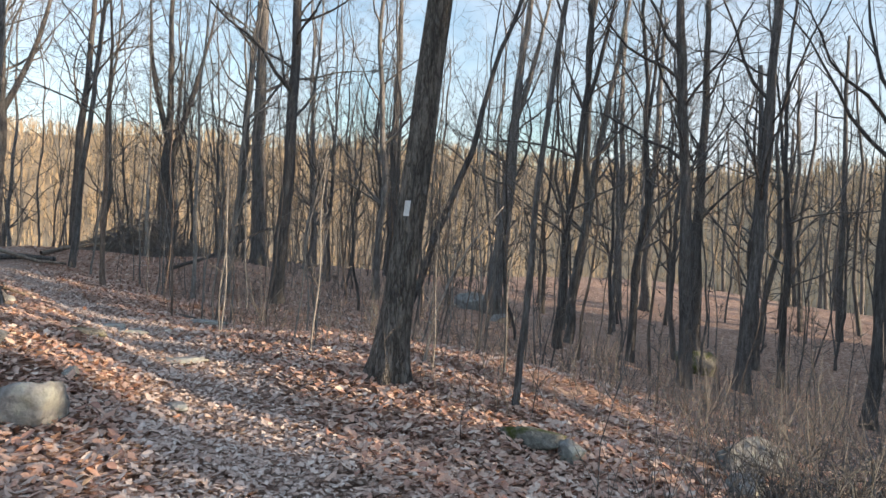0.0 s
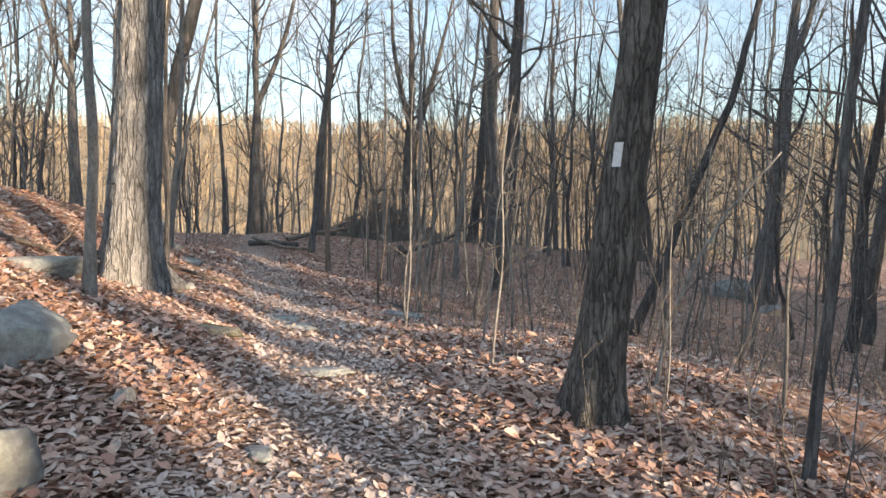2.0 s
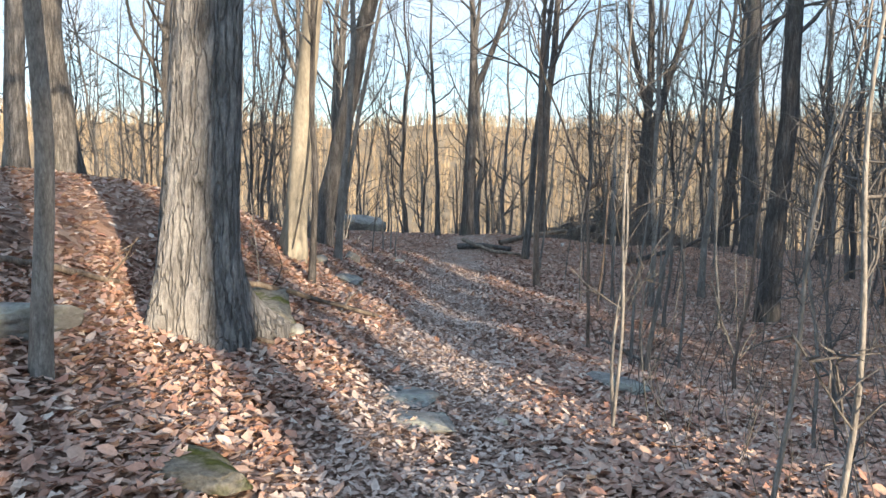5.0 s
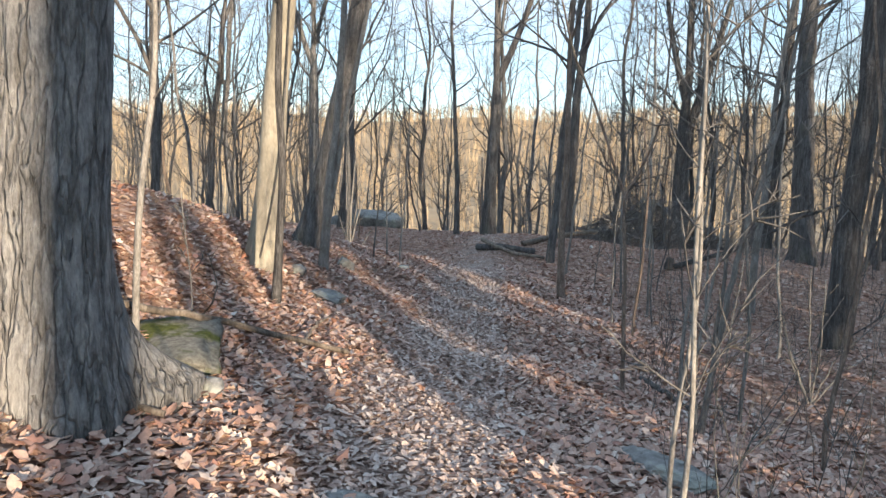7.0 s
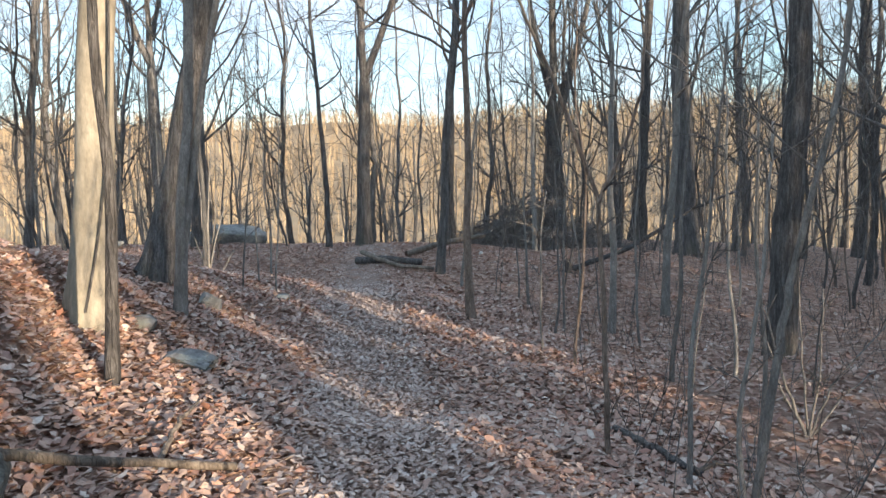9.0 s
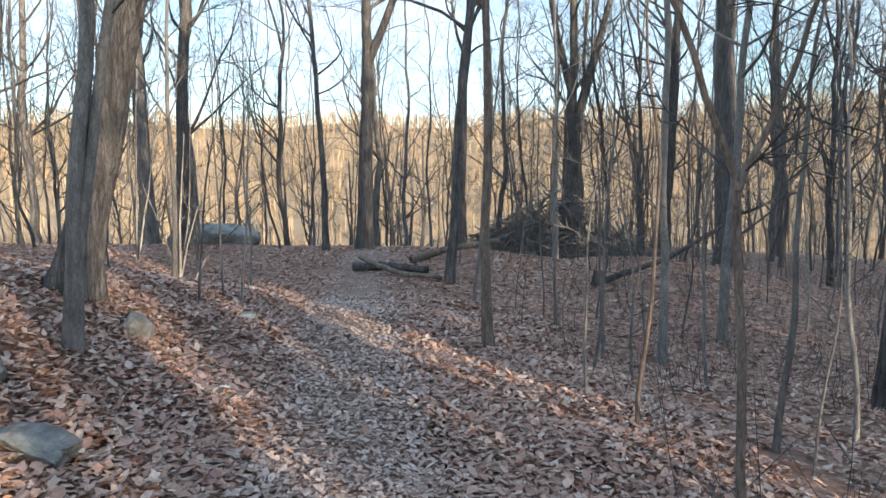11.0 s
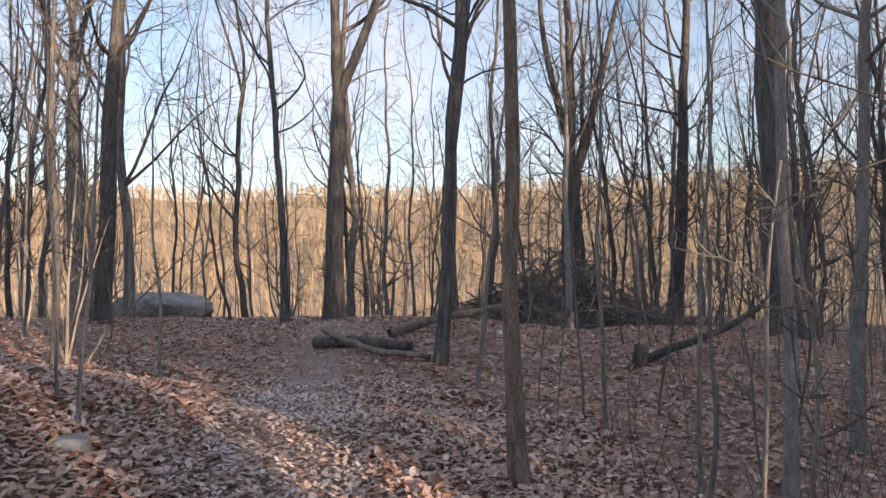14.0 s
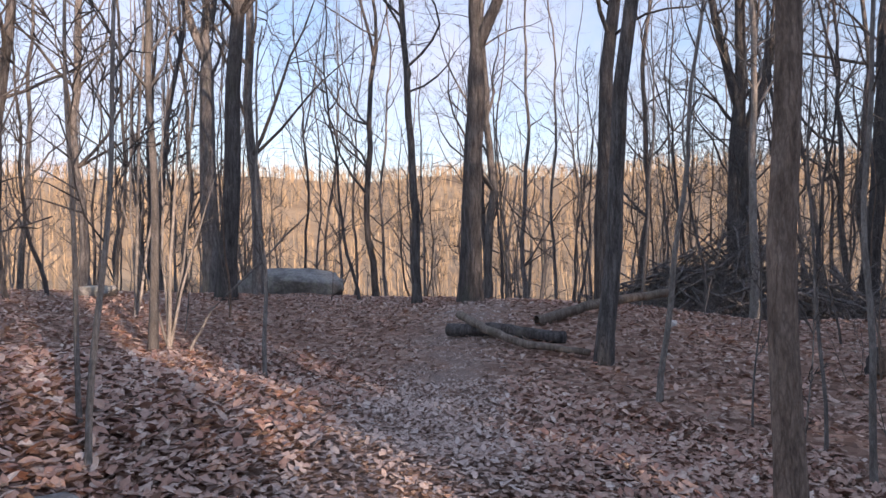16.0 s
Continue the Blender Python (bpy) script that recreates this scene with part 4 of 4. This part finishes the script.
# ---- fallen wood ----
def fallen(name, pts, r0, r1, mat, label, category="log", seed=0, knots=0):
    """A fallen stem through ground points (x, y, height above ground)."""
    rng = random.Random(seed)
    line = []
    for i in range(len(pts) - 1):
        a, b = pts[i], pts[i + 1]
        for k in range(6):
            t = k / 6
            x, y = a[0] + (b[0] - a[0]) * t, a[1] + (b[1] - a[1]) * t
            za, zb = g(a[0], a[1]) + a[2], g(b[0], b[1]) + b[2]
            line.append(Vector((x + rng.uniform(-.02, .02), y + rng.uniform(-.02, .02), za + (zb - za) * t + rng.uniform(-.01, .01))))
    e = pts[-1]
    line.append(Vector((e[0], e[1], g(e[0], e[1]) + e[2])))
    o = line[0].copy()
    geo = Geo()
    n = len(line)
    geo.tube([p - o for p in line], [r0 + (r1 - r0) * i / (n - 1) for i in range(n)], 12,
             lambda t, p: 1 + 0.16 * noise.noise(Vector((math.cos(t) * 1.5, math.sin(t) * 1.5, p.length * 2 + seed))))
    for _ in range(knots):
        i = rng.randint(2, n - 2)
        d = Vector((rng.uniform(-1, 1), rng.uniform(-1, 1), rng.uniform(0.1, 1)))
        limb(geo, rng, line[i] - o, d, rng.uniform(.3, .9), r0 * 0.35, 1, 0.6)
    ob = new(name, geo.mesh(name, mat))
    ob.location = o
    return tagged(ob, label, category, "fallen wood")


fallen("log", [(-15.9, 26.2, .1), (-15.0, 26.3, .09), (-13.9, 26.35, .07)], .105, .085, BARK_DARK, "dark rotting log lying on leaves", seed=1)
fallen("log", [(-16.1, 26.7, .22), (-15.0, 25.9, .2), (-14.2, 25.8, .07), (-13.3, 25.95, .06)], .068, .045, WOOD_DEAD, "pale bent log crossing another log", seed=2)
fallen("log", [(-14.75, 27.0, .06), (-14.3, 28.0, .15), (-13.6, 29.6, .4)], .09, .07, WOOD_DEAD, "grey log leaning towards the brush pile", seed=3)
fallen("branch", [(-8.0, 10.75, .10), (-7.6, 11.5, .27), (-7.18, 12.75, .04)], .034, .024, WOOD_DEAD, "long dead branch lying across the mossy boulder", "branch", seed=4, knots=2)
fallen("branch", [(-7.45, 12.4, .03), (-7.7, 12.8, .1), (-7.95, 13.2, .12)], .02, .01, WOOD_DEAD, "thin pale dead stick on the leaves", "branch", seed=8)
fallen("branch", [(-5.95, 16.4, .05), (-5.5, 16.05, .06), (-5.06, 15.76, .04)], .034, .026, BARK_DARK, "dark dead branch on the leaves", "branch", seed=9)
fallen("branch", [(-5.1, 15.74, .04), (-4.98, 15.95, .12), (-4.72, 16.16, .05)], .024, .010, WOOD_DEAD, "pale twisted dead branch on the leaves", "branch", seed=12, knots=1)
fallen("branch", [(-7.05, 8.3, .05), (-7.4, 9.0, .06), (-7.55, 9.75, .05)], .035, .022, WOOD_DEAD, "dead branch lying on the bank behind a slab of rock", "branch", seed=13, knots=1)
fallen("log", [(-10.15, 27.25, .0), (-10.12, 27.28, .35)], .13, .11, BARK_DARK, "short dark broken stump", "stump", seed=10)
fallen("branch", [(-10.1, 27.5, .05), (-8.9, 28.6, .55), (-7.6, 30.2, 1.6), (-6.5, 31.6, 2.3)], .07, .03, BARK_DARK, "dark broken bough propped up at a slant", "branch", seed=5, knots=4)
fallen("branch", [(-6.9, 10.0, .05), (-6.2, 10.4, .05)], .03, .02, WOOD_DEAD, "short dead branch on the leaves", "branch", seed=6)


def brush_pile(x, y, rx, ry, h):
    """Cut branches thrown on a heap: most lie flat or slope down and outwards, a few stick out."""
    rng = random.Random(11)
    geo = Geo()
    for _ in range(560):
        a, k = rng.uniform(0, 6.283), rng.random() ** 0.7
        px, py = x + math.cos(a) * rx * k, y + math.sin(a) * ry * k
        lift = rng.random() ** 0.6 * h * (1 - k) ** 0.8
        b = a + rng.gauss(0, 0.9)
        ll = rng.uniform(0.9, 2.8)
        d = Vector((math.cos(b), math.sin(b), rng.gauss(-.22, .25) if rng.random() < .93 else rng.uniform(.3, .9)))
        r = rng.choice((.008, .011, .016, .026, .04))
        start = Vector((px, py, g(px, py) + lift)) - d * ll * 0.4
        start.z = max(start.z, g(start.x, start.y) + .02)
        pts = wander(rng, start, d, ll, 6, .16, -.05)
        for q in pts:
            q.z = max(q.z, g(q.x, q.y) + r)
        geo.tube(pts, [r * (1 - .13 * i) for i in range(7)], 5)
        for _ in range(5):
            i = rng.randint(1, 5)
            side = Vector((rng.uniform(-1, 1), rng.uniform(-1, 1), rng.uniform(-.4, .5)))
            limb(geo, rng, pts[i], (pts[i + 1] - pts[i]).normalized() + side * .8, ll * rng.uniform(.2, .45), max(.004, r * .4), 0, 1)
    ob = new("brush_pile", geo.mesh("brush_pile", BARK))
    tagged(ob, "heap of cut brushwood and dead branches", "brush pile", kind="stuff")


brush_pile(-13.7, 34.2, 3.3, 2.3, 2.3)


# ---- leaf litter ----
def leaf_shape(curl, fold, lobes):
    """One dry lobed leaf, a metre long: stalk end at the origin, two halves folded along the midrib."""
    outline = [(0.27, 0.22), (0.13, 0.42), (0.36, 0.60), (0.14, 0.80)] if lobes else [(0.17, 0.14), (0.29, 0.40), (0.25, 0.64), (0.11, 0.88)]
    v = [(0.0, 0.0, 0.0), (0.0, 1.0, curl)]
    for sgn in (-1, 1):
        for px, py in outline:
            v.append((sgn * px, py, fold * px + curl * (py * py) + 0.5 * curl * px * (1 if sgn > 0 else -0.6)))
    f = [(0, 2, 3, 4, 5, 1), (1, 9, 8, 7, 6, 0)]
    return np.array(v), f


def matted_leaf(curl, fold):
    """A pressed leaf of the lower layer: two halves, four corners each."""
    v = [(0, 0, 0), (0, 1, curl), (-.24, .3, fold * .24), (-.2, .72, fold * .2), (.24, .3, fold * .24), (.2, .72, fold * .2)]
    return np.array(v, float), [(0, 1, 3, 2), (0, 4, 5, 1)]


def leaf_litter():
    rng = np.random.default_rng(5)
    holder = empty("leaf_litter", -5, 12, g(-5, 12))
    tagged(holder, "deep carpet of dry brown and tan fallen leaves", "leaf litter", kind="stuff")
    shapes = [leaf_shape(c, f, k) for c, f, k in ((.30, .45, 1), (-.28, .7, 1), (.45, .25, 1), (.2, -.55, 1), (.4, .65, 0), (-.3, .4, 0))]
    plain_shapes = [matted_leaf(.25, .5), matted_leaf(-.2, .4)]

    def spots(count, spread_a, y0, y1, size):
        y = rng.uniform(y0, y1, count)
        x = trail_centre(y) + rng.uniform(-spread_a, spread_a, count)
        on = trail_mask(x, y)
        sz = (.55 + .75 * rng.random(count) ** 1.2) * size * (1 - 0.34 * on)
        return x, y, sz

    xs, ys, sz = [np.concatenate(c) for c in zip(spots(68000, 4.2, 0.5, 24, .083), spots(56000, 9.0, 3.0, 34, .086), spots(34000, 17.0, 5.0, 42, .11))]
    zs = land(xs, ys) + rng.uniform(.0, .03, len(xs))
    which = np.where(np.arange(len(xs)) < 68000, rng.integers(0, 6, len(xs)), rng.integers(6, 8, len(xs)))
    shapes = shapes + plain_shapes
    yaw, tx, ty = rng.uniform(0, 6.283, len(xs)), np.clip(rng.normal(0, .22, len(xs)), -.5, .5), np.clip(rng.normal(0, .22, len(xs)), -.5, .5)
    def joined_leaves(name, keep, mat):
        allv, polys, sizes, off = [], [], [], 0
        for k, (v, f) in enumerate(shapes):
            i = np.flatnonzero((which == k) & keep)
            c, s = np.cos(yaw[i])[:, None], np.sin(yaw[i])[:, None]
            lx, ly = v[None, :, 0] * sz[i][:, None], (v[None, :, 1] - 0.5) * sz[i][:, None]
            lz = v[None, :, 2] * sz[i][:, None] + lx * np.tan(tx[i])[:, None] + ly * np.tan(ty[i])[:, None]
            q = np.stack([lx * c - ly * s + xs[i][:, None] + 5, lx * s + ly * c + ys[i][:, None] - 12, lz + zs[i][:, None] - holder.location.z], 2)
            allv.append(q.reshape(-1, 3))
            base = off + np.arange(len(i))[:, None] * len(v)
            for poly in f:
                corners = base + np.array(poly)[None, :]
                sizes.append(np.full(len(corners), corners.shape[1], np.int32))
                polys.append(corners.ravel())
            off += len(i) * len(v)
        verts, loops = np.concatenate(allv).astype(np.float32), np.concatenate(polys).astype(np.int32)
        sizes = np.concatenate(sizes)
        me = bpy.data.meshes.new(name)
        me.vertices.add(len(verts))
        me.vertices.foreach_set("co", verts.ravel())
        me.loops.add(loops.size)
        me.loops.foreach_set("vertex_index", loops.ravel())
        me.polygons.add(len(sizes))
        me.polygons.foreach_set("loop_start", (np.cumsum(sizes) - sizes).astype(np.int32))
        me.materials.append(mat)
        me.update(calc_edges=True)
        me.validate()
        tagged(part(name, me, holder), kind="stuff")

    trod = trail_mask(xs, ys) > rng.uniform(.15, .75, len(xs))
    joined_leaves("leaf_layer", ~trod, LEAF)
    joined_leaves("trodden_layer", trod, LEAF_TROD)
    # the matted layer under the loose leaves, along the trail and its banks
    count = 70000
    ys = rng.uniform(0.6, 22, count)
    xs = trail_centre(ys) + rng.normal(0, 1.9, count)
    zs = land(xs, ys) + rng.uniform(.0, .012, count)
    sz = (.55 + .7 * rng.random(count)) * .085 * (1 - 0.3 * trail_mask(xs, ys))
    which = rng.integers(0, 2, count)
    yaw, tx, ty = rng.uniform(0, 6.283, count), rng.normal(0, .10, count), rng.normal(0, .10, count)
    whole, shapes = shapes[:6], [matted_leaf(.10, .12), matted_leaf(-.06, .2)]
    joined_leaves("matted_layer", np.ones(count, bool), LEAF_MAT)
    shapes = whole
    # the leaves that lie nearest the line walked
    single = [mesh_from("leaf", v.tolist(), f, LEAF, False) for v, f in shapes]
    r2 = random.Random(21)
    for i in range(300):
        y = r2.uniform(1.2, 19.5)
        x = float(trail_centre(y)) + r2.gauss(0.1, 1.0)
        leaf = part("leaf", single[i % 6], holder)
        k = r2.uniform(.075, .115)
        m = pose(x, y, g(x, y) + 0.03, r2.uniform(-22, 22), r2.uniform(-22, 22), r2.uniform(0, 360)) @ Matrix.Diagonal((k, k, k, 1))
        leaf.matrix_basis = Matrix.Translation(-holder.location) @ m


leaf_litter()
